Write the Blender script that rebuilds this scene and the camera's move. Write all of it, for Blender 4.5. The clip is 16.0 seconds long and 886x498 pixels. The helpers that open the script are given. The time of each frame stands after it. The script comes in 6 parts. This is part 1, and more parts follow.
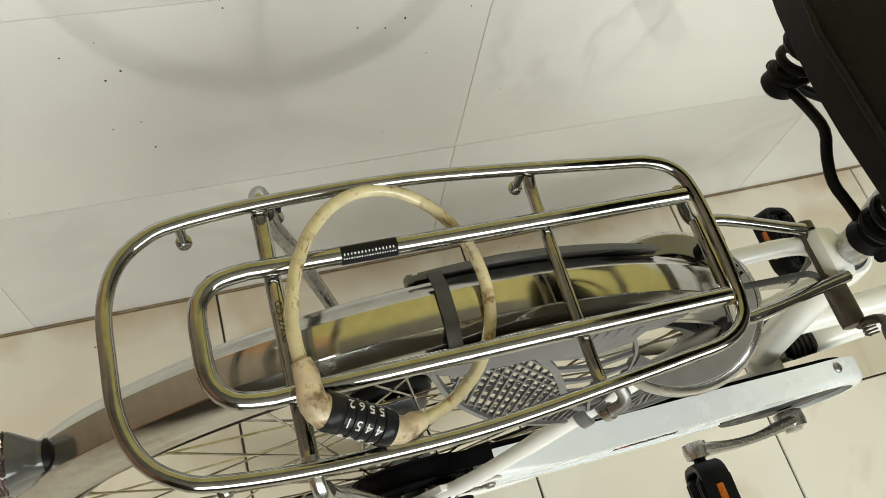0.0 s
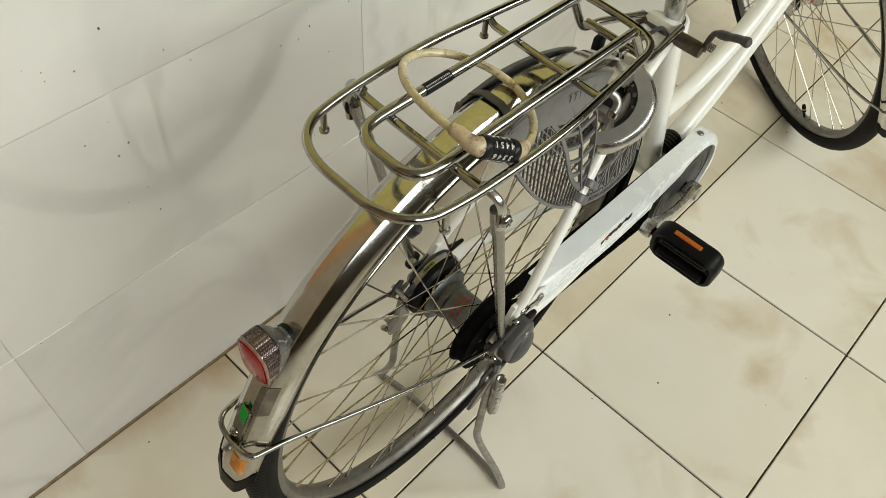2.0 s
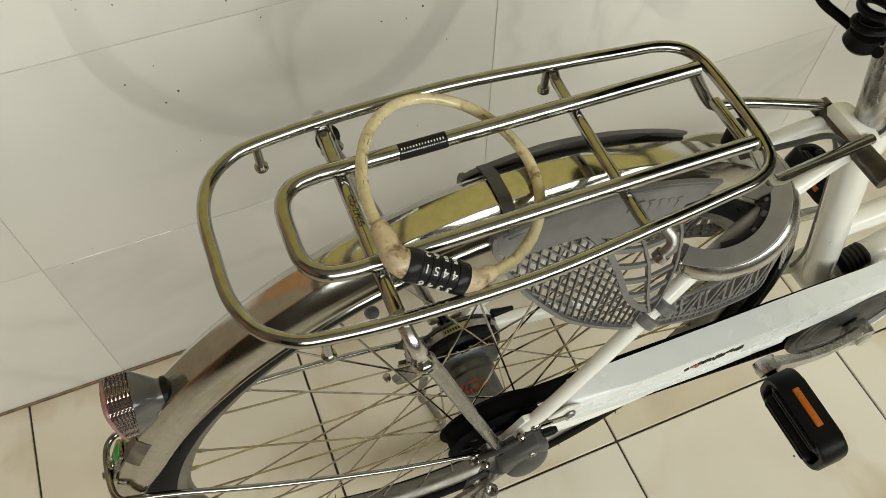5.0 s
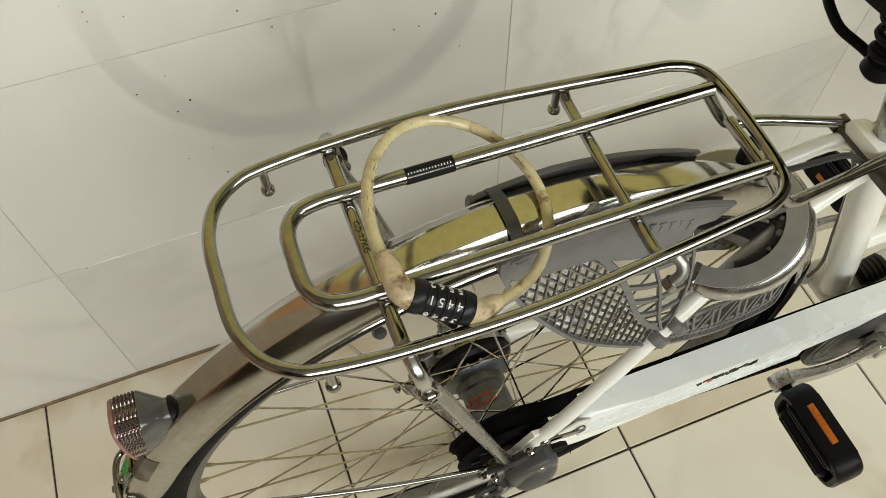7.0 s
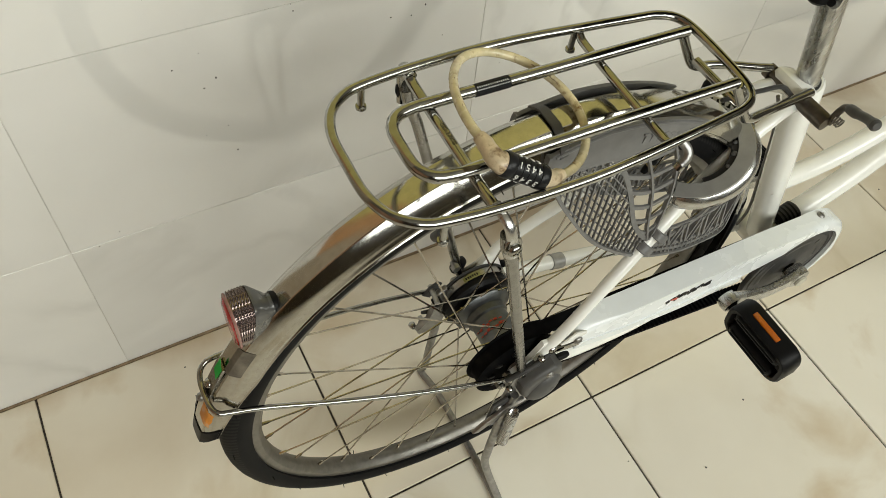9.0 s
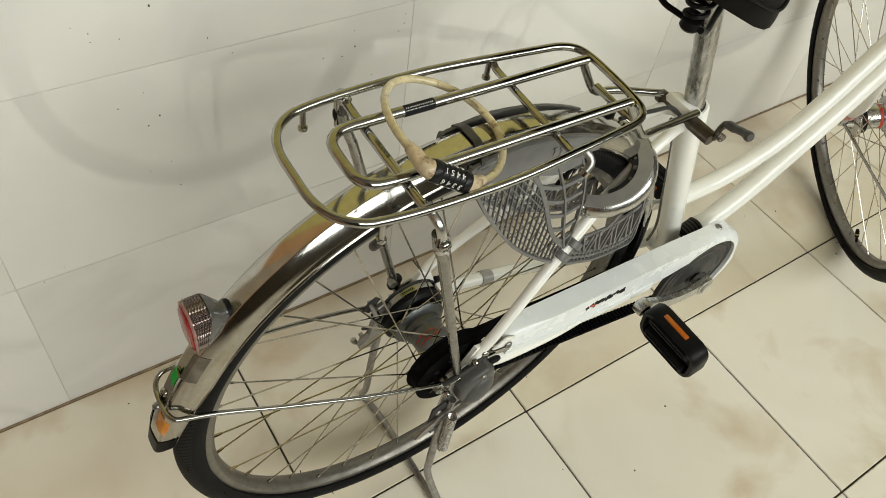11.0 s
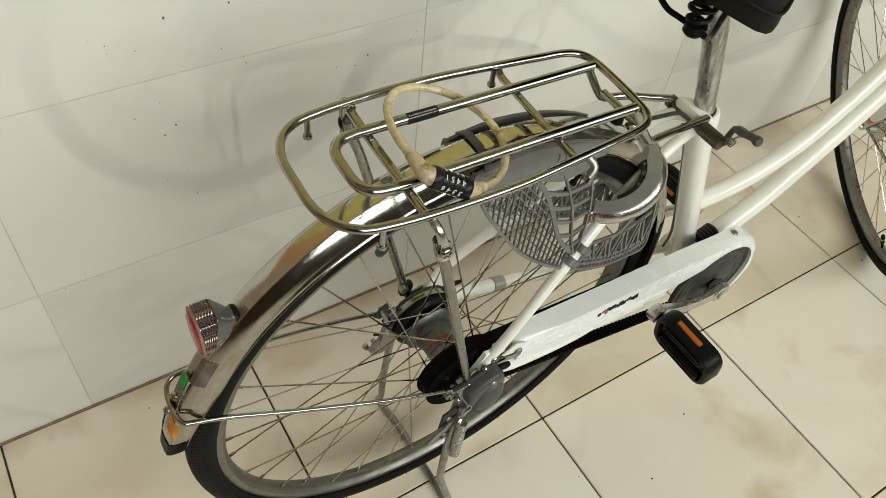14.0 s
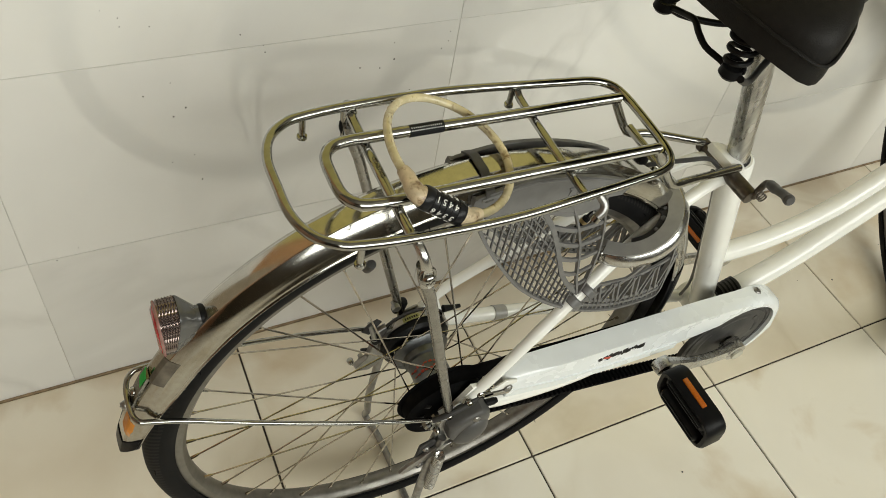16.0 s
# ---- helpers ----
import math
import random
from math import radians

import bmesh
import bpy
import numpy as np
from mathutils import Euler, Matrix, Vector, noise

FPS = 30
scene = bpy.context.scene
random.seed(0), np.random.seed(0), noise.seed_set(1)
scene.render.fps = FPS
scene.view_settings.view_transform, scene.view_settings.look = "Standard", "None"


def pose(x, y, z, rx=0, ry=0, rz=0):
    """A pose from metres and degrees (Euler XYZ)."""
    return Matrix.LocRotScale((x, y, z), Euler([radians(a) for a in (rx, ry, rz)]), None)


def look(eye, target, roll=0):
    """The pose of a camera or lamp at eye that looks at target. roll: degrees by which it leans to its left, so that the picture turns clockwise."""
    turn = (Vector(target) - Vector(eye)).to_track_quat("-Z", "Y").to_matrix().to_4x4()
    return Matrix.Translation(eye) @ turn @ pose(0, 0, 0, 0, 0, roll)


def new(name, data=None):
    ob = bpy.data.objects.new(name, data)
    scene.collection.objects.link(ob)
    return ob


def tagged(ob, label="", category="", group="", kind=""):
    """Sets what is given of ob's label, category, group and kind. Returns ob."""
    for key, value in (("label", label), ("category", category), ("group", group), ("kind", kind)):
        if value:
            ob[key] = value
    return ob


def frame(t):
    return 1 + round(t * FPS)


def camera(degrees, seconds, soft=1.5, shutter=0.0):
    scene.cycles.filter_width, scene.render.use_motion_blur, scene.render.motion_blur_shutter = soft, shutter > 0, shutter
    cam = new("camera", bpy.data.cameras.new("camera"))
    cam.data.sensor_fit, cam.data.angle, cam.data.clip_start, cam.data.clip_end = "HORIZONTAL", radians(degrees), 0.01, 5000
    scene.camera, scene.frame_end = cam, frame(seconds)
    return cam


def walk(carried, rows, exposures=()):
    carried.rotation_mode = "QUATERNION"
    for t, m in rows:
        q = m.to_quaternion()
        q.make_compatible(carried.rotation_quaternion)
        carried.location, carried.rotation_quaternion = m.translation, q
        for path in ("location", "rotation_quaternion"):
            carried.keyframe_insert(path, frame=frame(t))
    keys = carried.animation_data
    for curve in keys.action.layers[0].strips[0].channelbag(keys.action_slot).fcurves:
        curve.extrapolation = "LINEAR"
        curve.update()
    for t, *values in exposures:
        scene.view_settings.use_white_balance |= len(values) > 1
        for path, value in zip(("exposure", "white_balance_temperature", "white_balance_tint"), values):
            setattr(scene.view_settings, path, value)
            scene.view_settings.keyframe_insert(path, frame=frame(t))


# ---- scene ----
cam = camera(60.3, 16.0, soft=0.7)
PATH = [
    (0, (-0.35, -0.116, 1.123), (0.152, 0.671, -0.646), 18.2),
    (0.5, (-0.348, -0.132, 1.121), (0.27, 0.666, -0.606), 16.7),
    (1, (-0.407, -0.208, 1.148), (0.337, 0.61, -0.519), 12.0),
    (1.5, (-0.516, -0.288, 1.167), (0.345, 0.506, -0.454), 8.5),
    (2, (-0.67, -0.267, 1.177), (0.286, 0.472, -0.416), 7.1),
    (2.5, (-0.763, -0.235, 1.191), (0.278, 0.436, -0.379), 7.9),
    (3, (-0.73, -0.221, 1.184), (0.309, 0.467, -0.38), 10.3),
    (3.5, (-0.536, -0.192, 1.143), (0.329, 0.66, -0.447), 11.0),
    (4, (-0.436, -0.208, 1.146), (0.198, 0.766, -0.481), 8.2),
    (4.5, (-0.409, -0.224, 1.124), (0.073, 0.752, -0.554), 4.2),
    (4.7, (-0.401, -0.227, 1.113), (0.051, 0.744, -0.576), 2.8),
    (7, (-0.38, -0.209, 1.121), (-0.001, 0.755, -0.59), 0.1),
    (7.5, (-0.392, -0.22, 1.114), (0.035, 0.742, -0.586), 1.8),
    (8, (-0.447, -0.264, 1.131), (0.055, 0.694, -0.551), 4.2),
    (8.5, (-0.528, -0.298, 1.15), (0.063, 0.655, -0.506), 6.7),
    (9, (-0.564, -0.303, 1.155), (0.11, 0.645, -0.472), 8.9),
    (9.2, (-0.57, -0.307, 1.147), (0.139, 0.653, -0.458), 9.2),
    (11.3, (-0.619, -0.37, 1.194), (0.263, 0.595, -0.32), 11.5),
    (11.5, (-0.625, -0.368, 1.197), (0.264, 0.605, -0.307), 11.0),
    (12, (-0.615, -0.376, 1.198), (0.289, 0.608, -0.29), 10.3),
    (12.5, (-0.598, -0.395, 1.198), (0.296, 0.595, -0.292), 9.7),
    (13, (-0.609, -0.399, 1.195), (0.261, 0.593, -0.308), 9.5),
    (13.5, (-0.607, -0.387, 1.194), (0.232, 0.611, -0.322), 9.3),
    (14, (-0.591, -0.383, 1.193), (0.223, 0.628, -0.329), 9.2),
    (14.5, (-0.591, -0.39, 1.195), (0.215, 0.627, -0.327), 9.5),
    (15, (-0.611, -0.391, 1.195), (0.191, 0.636, -0.322), 10.3),
    (15.5, (-0.61, -0.38, 1.176), (0.185, 0.659, -0.337), 11.8),
    (16, (-0.536, -0.365, 1.169), (0.214, 0.702, -0.347), 13.6),
]
EXPOSURE = 0.0
walk(cam, [(t, look(eye, target, roll)) for t, eye, target, roll in PATH], exposures=[(0.0, EXPOSURE + 0.17, 6450, 10), (1.0, EXPOSURE + 0.11, 6450, 10), (2.0, EXPOSURE, 6600, 10), (2.8, EXPOSURE - 0.10, 6750, 10), (4.5, EXPOSURE - 0.08, 6750, 10), (9.0, EXPOSURE, 6650, 10), (12.0, EXPOSURE - 0.02, 6650, 10), (16.0, EXPOSURE - 0.04, 6700, 10)])

# ---- daylight: sky outside, a wide opening behind the camera ----
world = bpy.data.worlds.new("sky")
scene.world = world
world.use_nodes = True
wn = world.node_tree.nodes
sky = wn.new("ShaderNodeTexSky")
sky.sky_type = "NISHITA"
sky.sun_disc = False
sky.sun_elevation, sky.sun_rotation = radians(50), radians(20)
wn["Background"].inputs["Strength"].default_value = 0.12
world.node_tree.links.new(sky.outputs[0], wn["Background"].inputs["Color"])

sun = new("sun", bpy.data.lights.new("sun", "SUN"))
sun.data.energy, sun.data.angle, sun.data.color = 2.5, radians(0.6), (1.0, 0.95, 0.88)
sun.matrix_world = look((0, 4, 6), (0, 0, 0))

OPEN_X0, OPEN_X1, OPEN_Z0, OPEN_TOP, FRONT_Y = -1.6, 3.1, 1.40, 3.15, -2.6
door_light = new("daylight_in_opening", bpy.data.lights.new("daylight_in_opening", "AREA"))
door_light.data.shape = "RECTANGLE"
door_light.data.size, door_light.data.size_y = OPEN_X1 - OPEN_X0 - 0.1, OPEN_TOP - OPEN_Z0 - 0.1
door_light.data.energy, door_light.data.color = 176, (0.966, 0.99, 0.905)
door_light.matrix_world = look(((OPEN_X0 + OPEN_X1) / 2, FRONT_Y - 0.02, (OPEN_Z0 + OPEN_TOP) / 2), ((OPEN_X0 + OPEN_X1) / 2, 1, (OPEN_Z0 + OPEN_TOP) / 2))

# ---- mesh tools ----
Y0 = 0.028          # the bicycle's middle plane


def part(name, bm, material, parent=None, label="", smooth=True, sharp=38):
    """One mesh object from a bmesh, under a thing or a part."""
    me = bpy.data.meshes.new(name)
    bmesh.ops.recalc_face_normals(bm, faces=bm.faces)
    bm.to_mesh(me)
    bm.free()
    for m in material if isinstance(material, (list, tuple)) else [material]:
        me.materials.append(m)
    if smooth:
        me.shade_smooth()
        me.set_sharp_from_angle(angle=radians(sharp))
    ob = new(name, me)
    ob.parent = parent
    if label:
        ob["label"] = label
    return ob


def shared(name, me, parent, m=None):
    ob = new(name, me)
    ob.parent = parent
    if m is not None:
        ob.matrix_basis = m
    return ob


def rail(points, closed=False, step=0.006):
    """A smooth line through points, sampled evenly enough."""
    P = [Vector(p) for p in points]
    n = len(P)
    out = []
    for i in range(n if closed else n - 1):
        a, b, c, d = (P[(i + k) % n] if closed else P[min(max(i + k, 0), n - 1)] for k in (-1, 0, 1, 2))
        count = max(2, int((c - b).length / step))
        count = min(count, 24)
        for j in range(count):
            t = j / count
            out.append(0.5 * ((2 * b) + (c - a) * t + (2 * a - 5 * b + 4 * c - d) * t * t + (3 * b - a - 3 * c + d) * t ** 3))
    if not closed:
        out.append(P[-1])
    return out


def frames_along(P, closed=False, up=None):
    """Side and up vectors along a line, carried without twist."""
    n = len(P)
    T = []
    for i in range(n):
        a, b = (P[i - 1], P[(i + 1) % n]) if closed else (P[max(i - 1, 0)], P[min(i + 1, n - 1)])
        T.append((b - a).normalized())
    u = Vector(up) if up else (Vector((0, 0, 1)) if abs(T[0].z) < 0.9 else Vector((0, 1, 0)))
    res = []
    for t in T:
        if up:
            u = Vector(up)
        u = (u - t * u.dot(t)).normalized()
        res.append((t.cross(u), u))
    if closed and not up:
        s0, u0 = res[0]
        t = T[0]
        ue = (res[-1][1] - t * res[-1][1].dot(t)).normalized()
        ang = math.atan2(ue.cross(u0).dot(t), ue.dot(u0))
        for i in range(n):
            q = Matrix.Rotation(ang * i / n, 3, T[i])
            res[i] = (q @ res[i][0], q @ res[i][1])
    return res


def sweep(points, radius=0.005, closed=False, segs=10, profile=None, up=None, bm=None, caps=True):
    """A tube, or any profile of (side, up), along a line. radius may be a list, point by point."""
    bm = bm or bmesh.new()
    P = [Vector(p) for p in points]
    fr = frames_along(P, closed, up)
    rings = []
    for i, p in enumerate(P):
        s, u = fr[i]
        if profile:
            k = radius[i] if isinstance(radius, (list, tuple)) else 1.0
            ring = [p + s * (a * k) + u * (b * k) for a, b in profile]
        else:
            r = radius[i] if isinstance(radius, (list, tuple)) else radius
            ring = [p + (s * math.cos(2 * math.pi * k / segs) + u * math.sin(2 * math.pi * k / segs)) * r for k in range(segs)]
        rings.append([bm.verts.new(v) for v in ring])
    m = len(rings[0])
    for i in range(len(P) if closed else len(P) - 1):
        A, B = rings[i], rings[(i + 1) % len(P)]
        for k in range(m):
            bm.faces.new((A[k], A[(k + 1) % m], B[(k + 1) % m], B[k]))
    if not closed and caps:
        bm.faces.new(rings[0][::-1])
        bm.faces.new(rings[-1])
    return bm


def lathe(profile, segs=48, bm=None, start=0.0, end=360.0, loop=True):
    """Turns (radius, y) round the y axis. loop: the profile closes on itself."""
    bm = bm or bmesh.new()
    whole = abs(end - start) >= 359.9
    count = segs if whole else segs + 1
    rings = []
    for i in range(count):
        a = radians(start + (end - start) * i / segs)
        rings.append([bm.verts.new((r * math.cos(a), y, r * math.sin(a))) for r, y in profile])
    m = len(profile)
    for i in range(segs if whole else segs):
        A, B = rings[i], rings[(i + 1) % count]
        for k in range(m if loop else m - 1):
            bm.faces.new((A[k], A[(k + 1) % m], B[(k + 1) % m], B[k]))
    if not whole and loop:
        bm.faces.new(rings[0])
        bm.faces.new(rings[-1][::-1])
    if not loop and whole:
        for k in (0, m - 1):
            if profile[k][0] > 1e-5:
                bm.faces.new([r[k] for r in rings])
    return bm


def solid(profile, segs=24, bm=None):
    """A turned solid round y: (radius, y) from end to end, capped."""
    return lathe(profile, segs, bm, loop=False)


def block(size, at=(0, 0, 0), bevel=0.002, turn=None, bm=None, steps=2):
    """A box with rounded edges."""
    own = bmesh.new()
    bmesh.ops.create_cube(own, size=1.0)
    for v in own.verts:
        v.co = Vector((v.co.x * size[0], v.co.y * size[1], v.co.z * size[2]))
    if bevel:
        bmesh.ops.bevel(own, geom=own.edges[:], offset=bevel, segments=steps, affect="EDGES", profile=0.5)
    m = Matrix.Translation(at) @ (turn if turn is not None else Matrix())
    own.transform(m)
    if bm is None:
        return own
    return merge(bm, own)


def merge(bm, own):
    """Adds the second bmesh to the first."""
    base = [bm.verts.new(v.co) for v in own.verts]
    own.verts.index_update()
    for f in own.faces:
        try:
            nf = bm.faces.new([base[v.index] for v in f.verts])
            nf.material_index = f.material_index
        except ValueError:
            pass
    own.free()
    return bm


def plate(outline, y0, y1, bevel=0.0, steps=3, bm=None):
    """A flat piece: an outline of (x, z), from y0 to y1, with rounded rims."""
    own = bmesh.new()
    a = [own.verts.new((x, y0, z)) for x, z in outline]
    b = [own.verts.new((x, y1, z)) for x, z in outline]
    n = len(outline)
    own.faces.new(a)
    own.faces.new(b[::-1])
    for k in range(n):
        own.faces.new((a[k], b[k], b[(k + 1) % n], a[(k + 1) % n]))
    if bevel:
        edges = [e for e in own.edges if (e.verts[0] in a) == (e.verts[1] in a)]
        bmesh.ops.bevel(own, geom=edges, offset=bevel, segments=steps, affect="EDGES", profile=0.5)
    if bm is None:
        return own
    return merge(bm, own)


def bar(a, b, r=0.005, r2=None, segs=12, bm=None):
    a, b = Vector(a), Vector(b)
    return sweep([a, b], [r, r2 if r2 is not None else r], segs=segs, bm=bm)


def bolt(at, axis=(0, -1, 0), r=0.005, h=0.004, bm=None):
    """A domed screw head with a cross in it."""
    own = solid([(0.0001, h), (r * 0.5, h * 0.95), (r * 0.86, h * 0.65), (r, h * 0.2), (r, 0), (r * 0.6, -0.002)], 14)
    for turn in (0, 90):
        block((r * 1.2, 0.0012, r * 0.24), (0, h * 0.98, 0), 0, Matrix.Rotation(radians(turn + 20), 4, "Y"), own)
    q = Vector((0, 1, 0)).rotation_difference(Vector(axis)).to_matrix().to_4x4()
    own.transform(Matrix.Translation(at) @ q)
    return own if bm is None else merge(bm, own)


def lettering(text, height, bend=None, thick=0.0002):
    """A bmesh of text lying in x, y; bend: the radius of a cylinder along x round which it lies."""
    cu = bpy.data.curves.new("lettering", "FONT")
    cu.body, cu.size, cu.align_x, cu.align_y = text, height, "CENTER", "CENTER"
    cu.extrude, cu.resolution_u = thick, 3
    ob = new("lettering", cu)
    bpy.context.view_layer.update()
    me = bpy.data.meshes.new_from_object(ob.evaluated_get(bpy.context.evaluated_depsgraph_get()))
    bm = bmesh.new()
    bm.from_mesh(me)
    bpy.data.objects.remove(ob)
    bpy.data.curves.remove(cu)
    bpy.data.meshes.remove(me)
    if bend:
        for v in bm.verts:
            a, r = v.co.y / bend, bend + v.co.z
            v.co = Vector((v.co.x, r * math.sin(a), r * math.cos(a)))
    return bm


def inside(p, poly):
    x, z = p
    hit = False
    for i in range(len(poly)):
        (x1, z1), (x2, z2) = poly[i - 1], poly[i]
        if (z1 > z) != (z2 > z) and x < (x2 - x1) * (z - z1) / (z2 - z1) + x1:
            hit = not hit
    return hit


def lattice(poly, angle, pitch, width, y, depth, bm, shift=0.0):
    """Thin straps in one direction, cut to an outline of (x, z)."""
    c, s = math.cos(radians(angle)), math.sin(radians(angle))
    cx = sum(p[0] for p in poly) / len(poly)
    cz = sum(p[1] for p in poly) / len(poly)
    for k in range(-40, 41):
        o = k * pitch + shift
        run = None
        for j in range(-130, 131):
            d = j * 0.0016
            x, z = cx + c * d - s * o, cz + s * d + c * o
            ok = inside((x, z), poly)
            if ok and run is None:
                run = (x, z)
            if run is not None and (not ok or j == 130):
                L = math.hypot(x - run[0], z - run[1])
                if L > 0.004:
                    block((L, depth, width), ((x + run[0]) / 2, y, (z + run[1]) / 2), 0, Matrix.Rotation(radians(-angle), 4, "Y"), bm)
                run = None
    return bm

# ---- materials ----
def material(name, color, rough=0.5, metal=0.0, grain=0.0, grain_scale=60.0, bump=0.0, bump_scale=200.0, spots=None, spot_scale=8.0, spot_at=(0.55, 0.7), wear=0.0, coat=0.0, vary=0.0, stretch=(1, 1, 1), trans=0.0, spec=0.5):
    """A surface with grain at a small scale, stains at a large one, and uneven gloss."""
    m = bpy.data.materials.new(name)
    m.use_nodes = True
    nt = m.node_tree
    N, L = nt.nodes, nt.links
    b = N["Principled BSDF"]
    b.inputs["Metallic"].default_value = metal
    b.inputs["Roughness"].default_value = rough
    b.inputs["Coat Weight"].default_value = coat
    b.inputs["Coat Roughness"].default_value = 0.08
    b.inputs["Transmission Weight"].default_value = trans
    b.inputs["Specular IOR Level"].default_value = spec
    tc = N.new("ShaderNodeTexCoord")
    mp = N.new("ShaderNodeMapping")
    mp.inputs["Scale"].default_value = stretch
    L.new(tc.outputs["Object"], mp.inputs["Vector"])
    info = N.new("ShaderNodeObjectInfo")

    def noise_at(scale, detail=4.0, rough_=0.55):
        t = N.new("ShaderNodeTexNoise")
        t.inputs["Scale"].default_value, t.inputs["Detail"].default_value, t.inputs["Roughness"].default_value = scale, detail, rough_
        L.new(mp.outputs[0], t.inputs["Vector"])
        return t

    def ramp(src, a, b_, c0, c1):
        r = N.new("ShaderNodeValToRGB")
        r.color_ramp.elements[0].position, r.color_ramp.elements[1].position = a, b_
        r.color_ramp.elements[0].color, r.color_ramp.elements[1].color = c0, c1
        L.new(src, r.inputs["Fac"])
        return r.outputs["Color"]

    col = N.new("ShaderNodeRGB")
    col.outputs[0].default_value = (*color, 1)
    out = col.outputs[0]

    def mix(a, b_, fac, mode="MIX"):
        x = N.new("ShaderNodeMix")
        x.data_type, x.blend_type = "RGBA", mode
        if isinstance(fac, float):
            x.inputs["Factor"].default_value = fac
        else:
            L.new(fac, x.inputs["Factor"])
        for i, v in ((6, a), (7, b_)):
            if isinstance(v, tuple):
                x.inputs[i].default_value = v
            else:
                L.new(v, x.inputs[i])
        return x.outputs[2]

    if vary:
        v = ramp(info.outputs["Random"], 0.0, 1.0, (1 - vary,) * 3 + (1,), (1 + vary * 0.4,) * 3 + (1,))
        out = mix(out, v, 1.0, "MULTIPLY")
    if grain:
        g = ramp(noise_at(grain_scale).outputs["Fac"], 0.3, 0.7, (1 - grain,) * 3 + (1,), (1 + grain * 0.3,) * 3 + (1,))
        out = mix(out, g, 1.0, "MULTIPLY")
    if spots:
        f = ramp(noise_at(spot_scale, 6.0, 0.62).outputs["Fac"], spot_at[0], spot_at[1], (0, 0, 0, 1), (1, 1, 1, 1))
        out = mix(out, (*spots, 1), f)
    L.new(out, b.inputs["Base Color"])
    if wear:
        w = N.new("ShaderNodeMapRange")
        w.inputs["To Min"].default_value, w.inputs["To Max"].default_value = max(rough - wear, 0.02), rough + wear
        w.inputs["From Min"].default_value, w.inputs["From Max"].default_value = 0.3, 0.7
        L.new(noise_at(spot_scale * 2.3, 6.0).outputs["Fac"], w.inputs["Value"])
        L.new(w.outputs[0], b.inputs["Roughness"])
    if bump:
        bp = N.new("ShaderNodeBump")
        bp.inputs["Strength"].default_value, bp.inputs["Distance"].default_value = bump, 0.002
        L.new(noise_at(bump_scale, 3.0).outputs["Fac"], bp.inputs["Height"])
        L.new(bp.outputs[0], b.inputs["Normal"])
    return m


